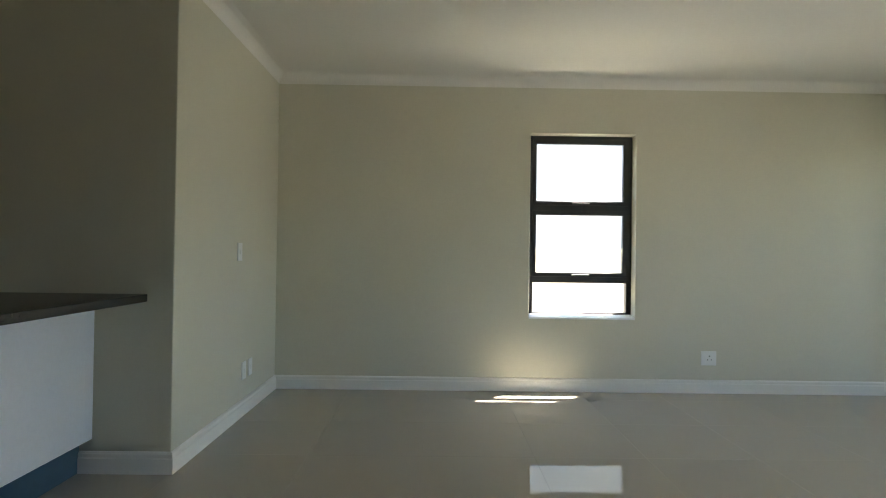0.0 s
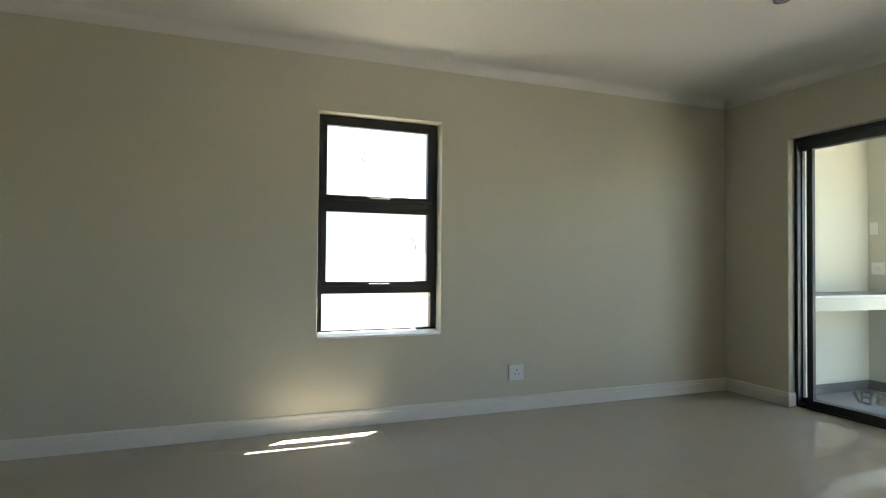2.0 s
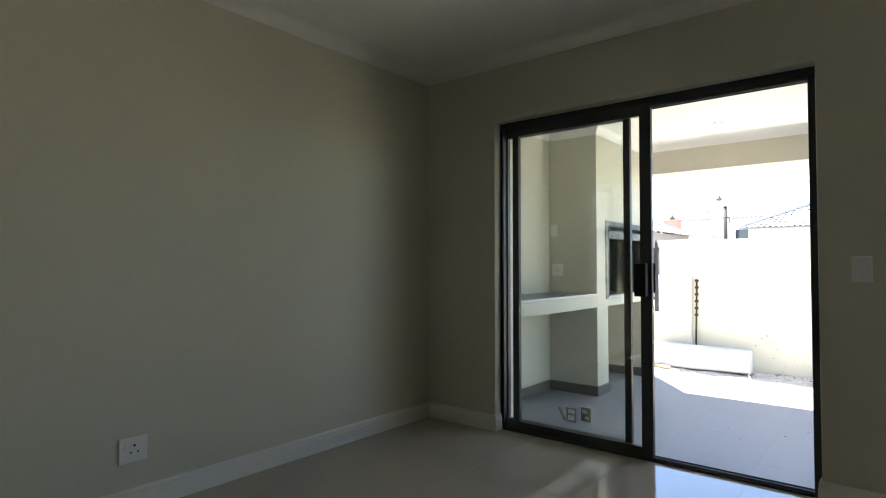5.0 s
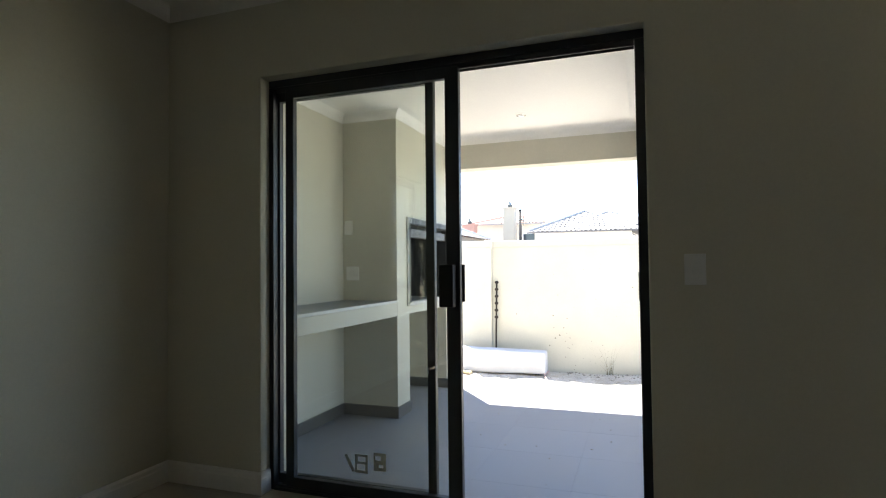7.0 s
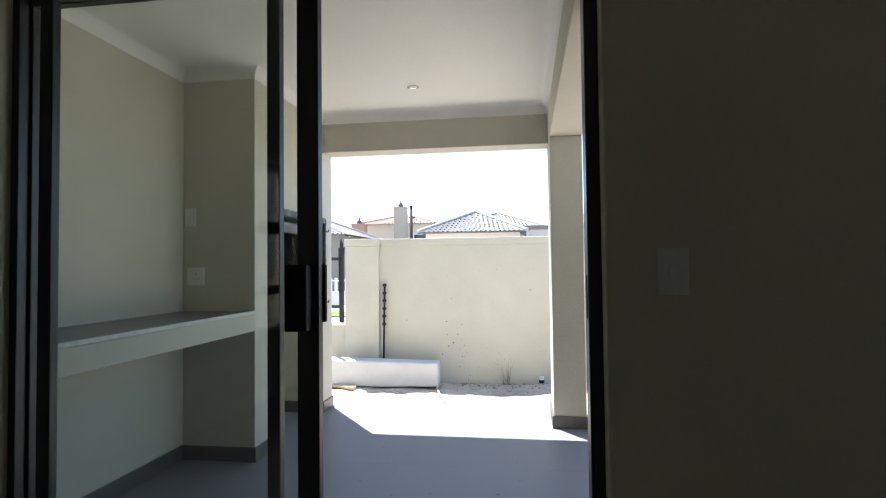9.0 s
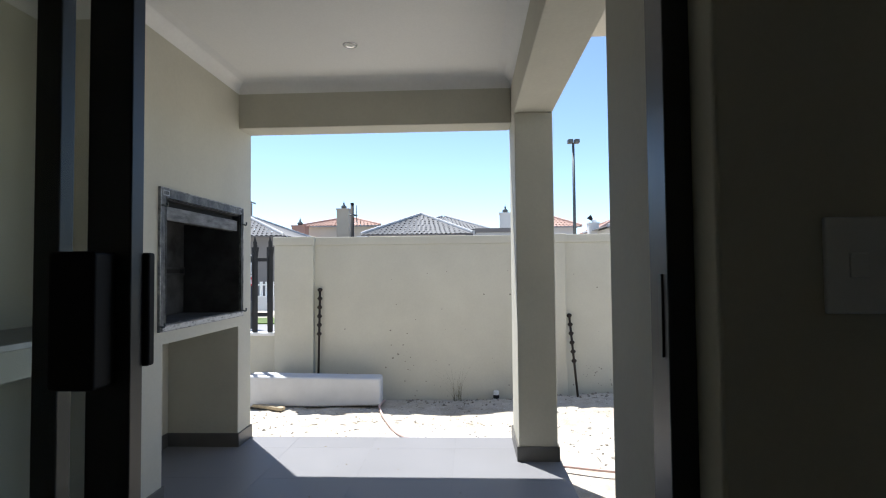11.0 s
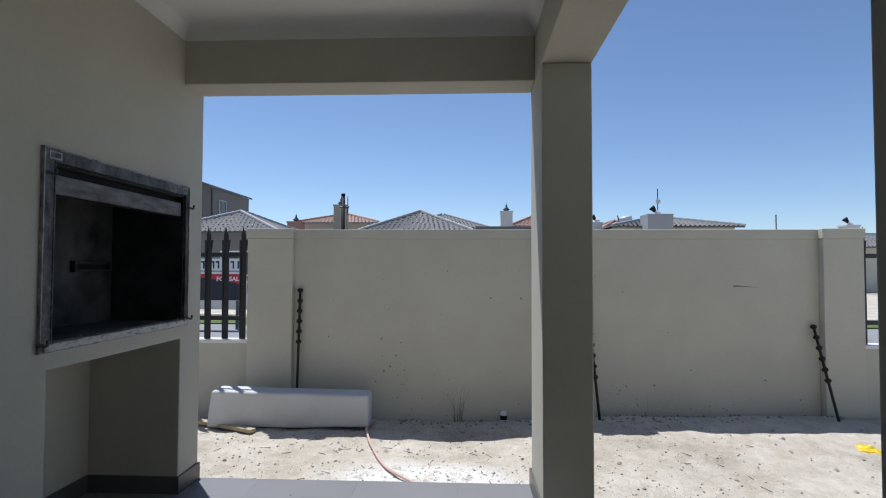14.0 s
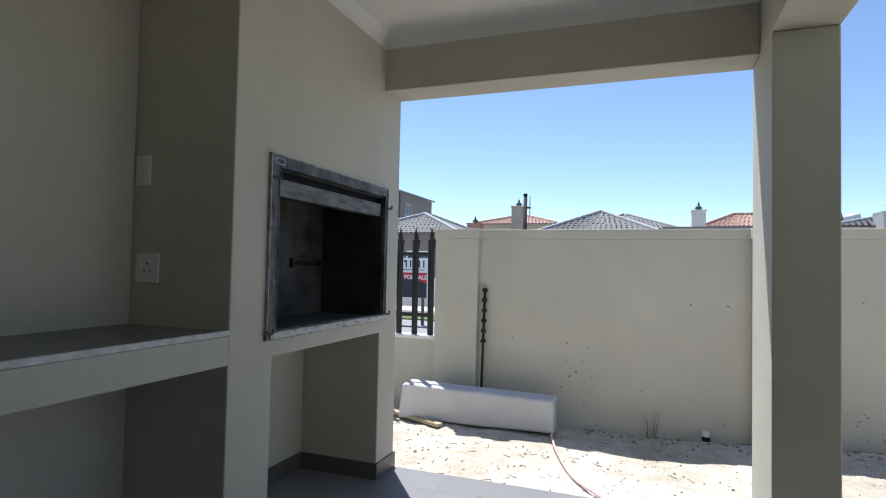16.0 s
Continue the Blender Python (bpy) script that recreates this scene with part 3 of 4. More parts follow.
structure("patio_cornice", sweep([(OUT, COLY1), (BEAM_IN, COLY1), (BEAM_IN, CHIM), (CHX0, CHIM), (CHX0, ALC), (OUT, ALC)], cove(2.440, PCEIL, 0.10, 12), True), TRIM, "white coved cornice round the patio ceiling", "cornice")
structure("roof", box(WEST - 0.2, OUT, SOUTH - 0.2, BACK + 0.22, 2.9, 3.1), HOUSE_W, "flat roof slab over the house", "roof")
# the overhang past the side beam is unseen, added to dim the patio
structure("patio_roof", box(OUT, CHX1, 0.95, ALC + 0.22, 2.9, 3.1), HOUSE_W, "flat roof slab over the patio with an unseen overhang added for shade", "roof")
patio = structure("patio_floor", box(OUT - 0.04, PEDGE, COLY0 - 0.02, ALC, -0.50, PATIO - 0.0008), GROUT_OUT, "grey tiled patio slab", "floor")
SK = [(0, PATIO), (0.010, PATIO), (0.010, PATIO + 0.093), (0.008, PATIO + 0.098), (0, PATIO + 0.098)]
for pts in ([(CHX1, ALC), (CHX1, CHIM), (NICHE1, CHIM), (NICHE1, ALC), (NICHE0, ALC), (NICHE0, CHIM), (CHX0, CHIM), (CHX0, ALC), (OUT, ALC)],
            [(COLX, COLY0), (COLX, COLY1), (CHX1, COLY1), (CHX1, COLY0)]):
    structure("skirting_tile", sweep(pts, SK, len(pts) == 4), SKIRT, "low grey tiled skirting on the patio", "skirting tile")

shelf = thing("patio_counter", 5.7, 4.6, 0.716, "plastered patio counter with a grey tiled top", "counter")
part("slab", box(OUT, CHX0, CHIM, ALC, 0.716, 0.832, 0.004), PAINT_OUT, shelf)
part("tiled_top", box(OUT, CHX0 - 0.001, CHIM + 0.012, ALC, 0.833, 0.850), COUNTER, shelf, "dark grey tiles")
part("edge_trim", box(OUT, CHX0 - 0.001, CHIM - 0.004, CHIM + 0.0115, 0.833, 0.854, 0.002), TILE_TRIM, shelf, "rough white edge trim")

# ---- braai firebox ----
br = thing("braai_firebox", 7.5, CHIM, 0.80, "sooty steel built-in barbecue firebox in the chimney breast", "barbecue")
part("flange", pierced("y", CHIM - 0.012, CHIM - 0.001, 6.9402, 8.0611, 0.7931, 1.5866, [(6.9976, 8.0263, 0.8190, 1.5386)], 0.002), STEEL, br, "smeared bare steel frame")
DEEP = ALC - 0.11
for nm, b in (("back", (6.9997, 8.0242, DEEP, DEEP + 0.01, 0.8094, 1.5367)), ("side", (6.9961, 7.0063, CHIM + 0.001, DEEP - 0.001, 0.8094, 1.5367)), ("side", (8.0175, 8.0278, CHIM + 0.001, DEEP - 0.001, 0.8094, 1.5367)),
              ("top", (7.0079, 8.0160, CHIM + 0.0005, DEEP - 0.001, 1.5271, 1.5367)), ("base", (7.0079, 8.0160, CHIM + 0.001, DEEP - 0.001, 0.8094, 0.8190))):
    part(nm, box(*b), ASH if nm in ("back", "base") else SOOT, br)
part("hood_plate", box(7.0079, 8.0160, CHIM + 0.012, CHIM + 0.03, 1.4168, 1.4935, 0.003), HOOD, br, "grey smeared hood plate")
part("edge_lip", pierced("y", CHIM - 0.016, CHIM - 0.0005, 6.9341, 8.0672, 0.7873, 1.5924, [(6.9408, 8.0606, 0.7936, 1.5861)], 0.001), LIP, br, "pale scratched outer lip")
part("inner_lip", pierced("y", CHIM - 0.015, CHIM - 0.0005, 6.9925, 8.0314, 0.8286, 1.5425, [(6.9981, 8.0257, 0.8295, 1.5382)], 0.0), STEEL, br, "pale folded inner edge")
# black sheet gives the gap above the hood plate its shade
part("slot_shadow_plate", box(7.0079, 8.0160, CHIM + 0.048, CHIM + 0.0495, 1.4120, 1.5262), HOLE_SHADE, br)
ragged, rag_rng = bmesh.new(), random.Random(21)
cols = []
for k in range(161):
    x = 6.955 + 1.096 * k / 160
    lo, hi = 0.7912 + 0.004 * noise.noise(Vector((x * 30, 1, 0))) + rag_rng.uniform(0, 0.003), 0.8209 + 0.004 * noise.noise(Vector((x * 22, 5, 0))) + rag_rng.uniform(-0.002, 0.002)
    cols.append([ragged.verts.new((x, y, z)) for y, z in ((CHIM - 0.0205, lo), (CHIM - 0.0205, hi), (CHIM + 0.02, hi + 0.004), (CHIM + 0.02, lo))])
for p, q in zip(cols, cols[1:]):
    for k in range(4):
        ragged.faces.new((p[k], q[k], q[(k + 1) % 4], p[(k + 1) % 4]))
ragged.faces.new(cols[0])
ragged.faces.new(list(reversed(cols[-1])))
bmesh.ops.recalc_face_normals(ragged, faces=ragged.faces)
part("sill_strip", ragged, EDGE, br, "ragged chipped white lower edge")
for x, z in ((6.9741, 1.4888), (6.9536, 0.8219), (8.0775, 1.4696), (8.0775, 0.8267)):
    part("hook", tube([(x - 0.03, CHIM - 0.013, z), (x - 0.018, CHIM - 0.022, z), (x - 0.008, CHIM - 0.028, z - 0.004), (x, CHIM - 0.032, z), (x + 0.002, CHIM - 0.032, z + 0.018)], 0.006, 8), COWL, br, "bent steel hook")
for x0, x1 in ((6.962, 7.030), (7.985, 8.040)):
    part("corner_plate", pierced("y", CHIM - 0.0145, CHIM - 0.0121, x0, x1, 1.548, 1.580, [(x0 + 0.006, x1 - 0.006, 1.554, 1.574)], 0.0), LIP, br, "small pale welded corner plate")
part("grid_rail", pierced("y", DEEP - 0.03, DEEP - 0.001, 7.6759, 7.9781, 1.0953, 1.1529, [(7.6912, 7.9627, 1.1097, 1.1385)], 0.002), SOOT, br, "dark slotted grid support")
# black strip painted as the shade in the grid support's slot
part("grid_slot_shade", box(7.6923, 7.9617, DEEP - 0.004, DEEP - 0.002, 1.1107, 1.1376), HOLE_SHADE, br)

# ---- yard ----
def ground_height(x, y):
    n = noise.noise(Vector((x * 0.9, y * 0.9, 0.3)))
    f = noise.noise(Vector((x * 4.0, y * 4.0, 1.7)))
    f2 = noise.noise(Vector((x * 13.0, y * 13.0, 4.1)))
    yard = max(0.0, min(1.0, (x - 8.20) / 0.3)) * max(0.0, min(1.0, (10.65 - x) / 0.2))
    rise = 0.10 * max(0.0, min(1.0, (x - 9.0) / 1.2)) * max(0.0, min(1.0, (2.6 - y) / 1.5))
    return -0.425 + yard * (0.03 + 0.028 * n + 0.020 * f + 0.009 * f2 + rise)


xs = [-400, -60, -6, 0, 4, 5.2, 6, 7, 7.4] + [7.65 + 0.048 * i for i in range(64)] + [11.0, 14, 20, 30, 50, 100, 300, 900]
ys = [-900, -200, -60, -20, -8, -4] + [-3 + 0.055 * i for i in range(164)] + [7, 9, 14, 30, 80, 300, 900]
verts = [(x, y, ground_height(x, y)) for x in xs for y in ys]
ny = len(ys)
faces = [(i * ny + k, (i + 1) * ny + k, (i + 1) * ny + k + 1, i * ny + k + 1) for i in range(len(xs) - 1) for k in range(ny - 1)]
gm = bpy.data.meshes.new("ground")
gm.from_pydata(verts, [], faces)
gm.materials.append(SAND)
ground = tagged(new("ground", gm), "pale uneven builders' sand with rubble", "ground", kind="structure")
smooth(ground)
structure("road", box(11.6, 19.2, -120, 120, -0.42, -0.345), ROAD, "pale grey paved street beyond the boundary wall", "road")
structure("verge", box(19.2, 21.0, -120, 120, -0.42, -0.31), GRASS, "green grass verge across the street", "verge")

# boundary wall with pillars, low end walls and palisade fence
WX, PX, WTOP = 10.582, 10.502, 1.522
for y0, y1 in ((-0.797, 1.50), (1.949, 4.464)):
    structure("boundary_wall", box(WX, WX + 0.15, y0, y1, -0.5, WTOP - 0.10, 0.004), PAINT_OUT, "greige plastered boundary wall with specks of dirt", "wall")
    structure("wall_coping", box(WX - 0.012, WX + 0.165, y0, y1, WTOP - 0.10, WTOP - 0.004, 0.006), PAINT_OUT, "plastered band along the boundary wall top", "coping")
for y0, y1 in ((4.464, 4.928), (1.50, 1.949), (-1.181, -0.797)):
    structure("pillar", box(PX, PX + 0.27, y0, y1, -0.5, WTOP - 0.10, 0.006, 2, box(PX - 0.012, PX + 0.282, y0 - 0.012, y1 + 0.012, WTOP - 0.10, WTOP, 0.006)), PAINT_OUT, "square plastered boundary wall pillar", "pillar")
for y0, y1 in ((4.928, 12.0), (-9.0, -1.181)):
    structure("low_wall", box(WX - 0.02, WX + 0.13, y0, y1, -0.5, 0.347, 0.004), PAINT_OUT, "low plastered wall under the fence", "wall")
    structure("low_coping", box(WX - 0.04, WX + 0.15, y0, y1, 0.347, 0.381, 0.004), TRIM, "white coping on the low wall", "coping")


def pale_mesh():
    me = bpy.data.meshes.new("pale")
    bm = bmesh.new()
    half = [(0.033, 0.0), (0.033, 0.90), (0.014, 0.935), (0.012, 0.95), (0.028, 0.965), (0.047, 1.03), (0.039, 1.03), (0.026, 0.998), (0.012, 0.988), (0.010, 1.04), (0.024, 1.085), (0.012, 1.12)]
    prof = half + [(0.0, 1.17)] + [(-y, z) for y, z in reversed(half)]
    a = [bm.verts.new((-0.012 + 0.012 * abs(y) / 0.033, y, z)) for y, z in prof]
    b = [bm.verts.new((-0.006 + 0.012 * abs(y) / 0.033, y, z)) for y, z in prof]
    bm.faces.new(a)
    bm.faces.new(list(reversed(b)))
    for i in range(len(prof)):
        k = (i + 1) % len(prof)
        bm.faces.new((a[i], b[i], b[k], a[k]))
    bmesh.ops.triangulate(bm, faces=[f for f in bm.faces if len(f.verts) > 4])
    bmesh.ops.recalc_face_normals(bm, faces=bm.faces)
    bm.to_mesh(me)
    bm.free()
    me.materials.append(FENCE)
    return me


PALE = pale_mesh()
for y0, n, sgn in ((5.024, 24, 1), (-1.25, 24, -1)):
    fence = thing("palisade_fence", 10.63, y0, 0.381, "black steel palisade fence on the low wall", "fence", "palisade fence runs")
    y1 = y0 + sgn * n * 0.186
    for z in (0.595, 1.258):
        part("rail", box(10.635, 10.665, min(y0, y1), max(y0, y1), z - 0.022, z + 0.022, 0.002), FENCE, fence)
    for k in range(n):
        p = new("pale", PALE)
        p.parent = fence
        p.matrix_basis = pose(0.0, sgn * k * 0.186, 0.0)

# iron rods with collars leaning on the wall
def rod(x0, y0, z0, x1, y1, z1, label):
    e = thing("iron_rod", x0, y0, z0, label, "iron rod", "rods leaning on the wall")
    a, b = Vector((x0, y0, z0)), Vector((x1, y1, z1))
    smooth(part("shaft", cyl(a, b, 0.013, segs=10), RUST, e))
    for k in range(6):
        p = b + (a - b).normalized() * (0.022 + 0.104 * k)
        d = (b - a).normalized()
        bead = cyl(p - d * 0.022, p - d * 0.008, 0.015, 0.029, 12)
        cyl(p - d * 0.008, p + d * 0.008, 0.029, 0.029, 12, bead)
        cyl(p + d * 0.008, p + d * 0.022, 0.029, 0.015, 12, bead)
        smooth(part("collar", bead, RUST, e))


rod(10.48, 4.40, -0.40, 10.55, 4.392, 0.913, "dark rusty rod with collars standing by the pillar")
rod(10.28, 1.42, -0.38, 10.55, 1.462, 0.591, "dark rusty rod with collars leaning on the wall")
rod(10.22, -0.755, -0.37, 10.55, -0.711, 0.579, "dark rusty rod with collars tilted beside the end pillar")

# foam block
bm = box(-0.13, 0.13, -0.757, 0.778, 0, 0.345, 0.028, 4)
bmesh.ops.subdivide_edges(bm, edges=[e for e in bm.edges if e.calc_length() > 0.5], cuts=14, use_grid_fill=True)
for v in bm.verts:
    v.co.z += 0.007 * noise.noise(v.co * 4) - 0.040 * (0.735 - v.co.y) / 1.47 * (v.co.z > 0.1)
    v.co.x += 0.006 * noise.noise(v.co * 5 + Vector((3, 1, 2)))
    if v.co.y > 0.6:
        v.co.y -= 0.045 * v.co.z / 0.345
bmesh.ops.transform(bm, matrix=pose(10.25, 4.37, -0.385, 0, 0, 2), verts=bm.verts)
tagged(part("foam_block", bm, STYRO), "long pale foam block with dented edges by the wall", "foam block")

# ---- houses across the street ----
def hip_roof(x0, x1, y0, y1, z0, z1, course=0.30, tile=0.26):
    """A tiled hip roof: courses of single tiles on four slopes, each tile lifted at its lower edge."""
    w, d = y1 - y0, x1 - x0
    run = min(w, d) / 2
    bm = bmesh.new()
    slopes = (((x0, y0), (1, 0), (0, 1), d), ((x1, y1), (-1, 0), (0, -1), d), ((x1, y0), (0, 1), (-1, 0), w), ((x0, y1), (0, -1), (1, 0), w))
    n = max(3, int(run / course))
    for (ox, oy), (ax, ay), (ix, iy), length in slopes:
        for k in range(n):
            a, b = run * k / n, run * (k + 1) / n
            za, zb = z0 + (z1 - z0) * k / n, z0 + (z1 - z0) * (k + 1) / n
            m = max(1, int((length - 2 * a) / tile))
            for j in range(m):
                s0, s1 = a + (length - 2 * a) * j / m, a + (length - 2 * a) * (j + 1) / m
                t0, t1 = b + max(0, length - 2 * b) * j / m, b + max(0, length - 2 * b) * (j + 1) / m
                vs = []
                for s, i, z in ((s0, a, za + 0.010), ((s0 + s1) / 2, a, za + 0.068), (s1, a, za + 0.010), (t1, b, zb + 0.002), ((t0 + t1) / 2, b, zb + 0.062), (t0, b, zb + 0.002)):
                    vs.append(bm.verts.new((ox + ax * s + ix * i, oy + ay * s + iy * i, z)))
                if (vs[3].co - vs[5].co).length < 0.01:
                    bm.faces.new((vs[0], vs[1], vs[4]))
                    bm.faces.new((vs[1], vs[2], vs[4]))
                else:
                    bm.faces.new((vs[0], vs[1], vs[4], vs[5]))
                    bm.faces.new((vs[1], vs[2], vs[3], vs[4]))
    return bm


def ridge_caps(x0, x1, y0, y1, z0, z1):
    w, d = y1 - y0, x1 - x0
    run = min(w, d) / 2
    if w >= d:
        r0, r1 = Vector(((x0 + x1) / 2, y0 + run, z1)), Vector(((x0 + x1) / 2, y1 - run, z1))
        ends = ((r0, (x0, y0)), (r0, (x1, y0)), (r1, (x0, y1)), (r1, (x1, y1)))
    else:
        r0, r1 = Vector((x0 + run, (y0 + y1) / 2, z1)), Vector((x1 - run, (y0 + y1) / 2, z1))
        ends = ((r0, (x0, y0)), (r0, (x0, y1)), (r1, (x1, y0)), (r1, (x1, y1)))
    lines = [(r, Vector((*c, z0))) for r, c in ends]
    if (r1 - r0).length > 0.3:
        lines.append((r0, r1))
    bm = bmesh.new()
    for a, b in lines:
        n = max(1, int((b - a).length / 0.4))
        for k in range(n):
            p, q = a + (b - a) * k / n, a + (b - a) * (k + 0.98) / n
            cyl(p + Vector((0, 0, 0.07)), q + Vector((0, 0, 0.06)), 0.10, 0.085, 8, bm)
    return bm


def house(x0, x1, y0, y1, wall_h, roof_h, wall_mat, roof_mat, label, windows=()):
    e = thing("house", (x0 + x1) / 2, (y0 + y1) / 2, -0.25, label, "house", "houses across the street")
    wall = part("wall", box(x0 + 0.4, x1 - 0.4, y0 + 0.4, y1 - 0.4, -0.4, wall_h), wall_mat, e)
    roof = part("roof", hip_roof(x0, x1, y0, y1, wall_h, roof_h), roof_mat, e)
    part("ridge", ridge_caps(x0, x1, y0, y1, wall_h, roof_h), RIDGE if roof_mat is ROOF_GREY else RIDGE_RED, roof)
    # under grey roofs the fascia's charcoal colour stands for the gutter's shadow
    part("fascia", pierced("x", x0 + 0.02, x0 + 0.06, y0, y1, wall_h - 0.07, wall_h + 0.01, [], 0), HOUSE_D if roof_mat is ROOF_GREY else NEIGHBOUR, e, "fascia board, coloured dark as gutter shadow under grey roofs")
    for y, z, w, h in windows:
        wf = part("window", pierced("x", x0 + 0.36, x0 + 0.42, y, y + w, z, z + h, [(y + 0.07, y + w - 0.07, z + 0.07, z + h - 0.07)], 0), TRIM, e)
        part("pane", box(x0 + 0.38, x0 + 0.395, y + 0.07, y + w - 0.07, z + 0.07, z + h - 0.07), DARKGLASS, wf)
    return e


def chimney(x, y, w, z0, z1, mat, cowl, label, cap=0.04):
    e = thing("chimney", x, y, z0, label, "chimney", "chimneys across the street")
    part("chimney_shaft", box(x - w / 2, x + w / 2, y - w / 2, y + w / 2, z0, z1 - 0.1, 0.01, 1, box(x - w / 2 - cap, x + w / 2 + cap, y - w / 2 - cap, y + w / 2 + cap, z1 - 0.0995, z1)), mat, e)
    c = (x, y, z1)
    if cowl == "ball":
        smooth(part("cowl", lathe([(0.16, 0), (0.16, 0.08), (0.24, 0.12), (0.12, 0.24), (0.05, 0.34), (0.07, 0.40), (0.02, 0.46), (0.01, 0.60)], c, 12), COWL, e))
    elif cowl == "wind":
        smooth(part("cowl_base", cyl((x, y - 0.14, z1), (x, y + 0.06, z1 + 0.22), 0.16, 0.09, 12), TRIM, e))
        smooth(part("cowl", cyl((x, y + 0.04, z1 + 0.18), (x, y + 0.26, z1 + 0.42), 0.08, 0.18, 12), BLACK, e))



house(33, 41, 12.39, 18.93, 2.97, 4.28, HOUSE_G, ROOF_GREY, "single storey house with a grey tiled hip roof", ((13.93, 0.7, 1.6, 1.3), (16.59, 0.7, 1.2, 1.3)))
house(44, 51, 9.00, 14.87, 4.34, 5.18, HOUSE_W, ROOF_RED, "cream house with a terracotta tiled hip roof", ((9.71, 2.4, 1.1, 1.2),))
house(34, 41.5, 2.42, 8.48, 3.03, 4.36, HOUSE_W, ROOF_GREY, "square house with a grey tiled hip roof", ((3.10, 0.7, 1.8, 1.3), (6.00, 0.7, 1.8, 1.3)))
house(46.5, 53.5, 1.12, 8.36, 4.13, 5.43, HOUSE_W, ROOF_GREY, "cream house with a grey ridge roof behind")
house(44, 48, -5.35, -0.20, 4.08, 4.97, HOUSE_B, ROOF_RED, "white house with a low terracotta roof")
house(42, 50, -9.47, -5.36, 3.29, 4.39, HOUSE_W, ROOF_RED, "house with a low terracotta roof behind the chimney")
house(36.5, 43.5, -12.61, -5.32, 3.50, 4.28, HOUSE_W, ROOF_GREY, "house with a pale grey tiled roof carrying a water heater")
house(44, 52, -31.52, -18.49, 2.66, 3.71, HOUSE_W, ROOF_GREY, "far house with a low grey roof")

gar = thing("garage", 33.3, 0.5, -0.25, "charcoal flat-roofed garage beside the grey-roofed house", "garage")
part("wall", box(32.6, 33.9, -1.25, 2.28, -0.4, 2.98), NEIGHBOUR, gar)
part("parapet", box(32.5, 34.0, -1.34, 2.33, 2.98, 3.20, 0.01), HOUSE_D, gar, "charcoal painted parapet")
gdoor = part("garage_door", box(32.56, 32.598, -0.95, 1.95, -0.25, 2.1, 0.006), HOUSE_D, gar)
for i in range(4):
    part("door_rib", box(32.545, 32.559, -0.93, 1.93, 0.2 + i * 0.48, 0.23 + i * 0.48), HOUSE_D, gdoor)
part("downpipe", cyl((32.52, 2.37, -0.25), (32.52, 2.37, 3.1), 0.05, 0.05, 10), NEIGHBOUR, gar, "pale downpipe")

blk = thing("apartment_building", 55, 33, -0.25, "dark grey two storey building with a sloping roof", "building")
bm = bmesh.new()
prof = [(24.70, -0.4), (39.25, -0.4), (39.25, 12.91), (24.70, 8.01)]
a, b = [bm.verts.new((51.7, y, z)) for y, z in prof], [bm.verts.new((60, y, z)) for y, z in prof]
bm.faces.new(a)
bm.faces.new(list(reversed(b)))
for i in range(4):
    bm.faces.new((a[i], b[i], b[(i + 1) % 4], a[(i + 1) % 4]))
bmesh.ops.recalc_face_normals(bm, faces=bm.faces)
part("wall", bm, HOUSE_D, blk)
bm = bmesh.new()
prof = [(24.55, 7.98), (39.75, 13.09), (39.75, 13.26), (24.55, 8.15)]
a, b = [bm.verts.new((51.1, y, z)) for y, z in prof], [bm.verts.new((60.5, y, z)) for y, z in prof]
bm.faces.new(a)
bm.faces.new(list(reversed(b)))
for i in range(4):
    bm.faces.new((a[i], b[i], b[(i + 1) % 4], a[(i + 1) % 4]))
bmesh.ops.recalc_face_normals(bm, faces=bm.faces)
part("roof", bm, COWL, blk, "dark sheet metal mono-pitch roof")
part("downpipe", cyl((51.85, 24.62, 0), (51.85, 24.62, 7.91), 0.08), COWL, blk)
for x in (53.15,):
    wf = part("window", pierced("y", 24.61, 24.71, x, x + 1.5, 5.88, 7.14, [(x + 0.12, x + 1.38, 5.98, 7.04)], 0), NEIGHBOUR, blk)
    part("pane", box(x + 0.12, x + 1.38, 24.65, 24.67, 5.98, 7.04), DARKGLASS, wf)
    part("mullion", box(x + 0.70, x + 0.80, 24.62, 24.66, 5.98, 7.04), NEIGHBOUR, wf)


chimney(42.7, 11.37, 0.84, -0.25, 5.41, TAN, "ball", "tan plastered chimney with a round cowl")
chimney(42.7, 0.13, 0.78, -0.25, 4.97, HOUSE_B, "ball", "white plastered chimney with a round cowl")
chimney(42.7, 14.47, 0.94, -0.25, 4.28, SALMON, "ball", "small salmon plastered chimney")
chimney(41, -5.47, 0.63, -0.25, 4.07, HOUSE_B, "wind", "white chimney with a turning wind cowl")
chimney(36.2, -7.67, 1.36, -0.25, 4.10, NEIGHBOUR, "wind", "broad grey chimney with a turning wind cowl", 0.004)
chimney(42.7, -22.22, 0.84, -0.25, 4.02, HOUSE_B, "wind", "far white chimney with a wind cowl")
post = thing("street_post", 13.483, 4.62, -0.345, "slim dark grey steel post standing in the street", "post")
smooth(part("shaft", cyl((13.483, 4.62, -0.345), (13.483, 4.62, 2.255), 0.029), BLACK, post))
smooth(part("cap", cyl((13.483, 4.62, 2.254), (13.483, 4.62, 2.28), 0.034, 0.030), BLACK, post))
part("clamp", box(13.445, 13.521, 4.535, 4.66, 2.05, 2.078, 0.006, 1), COWL, post, "steel clamp round the post")
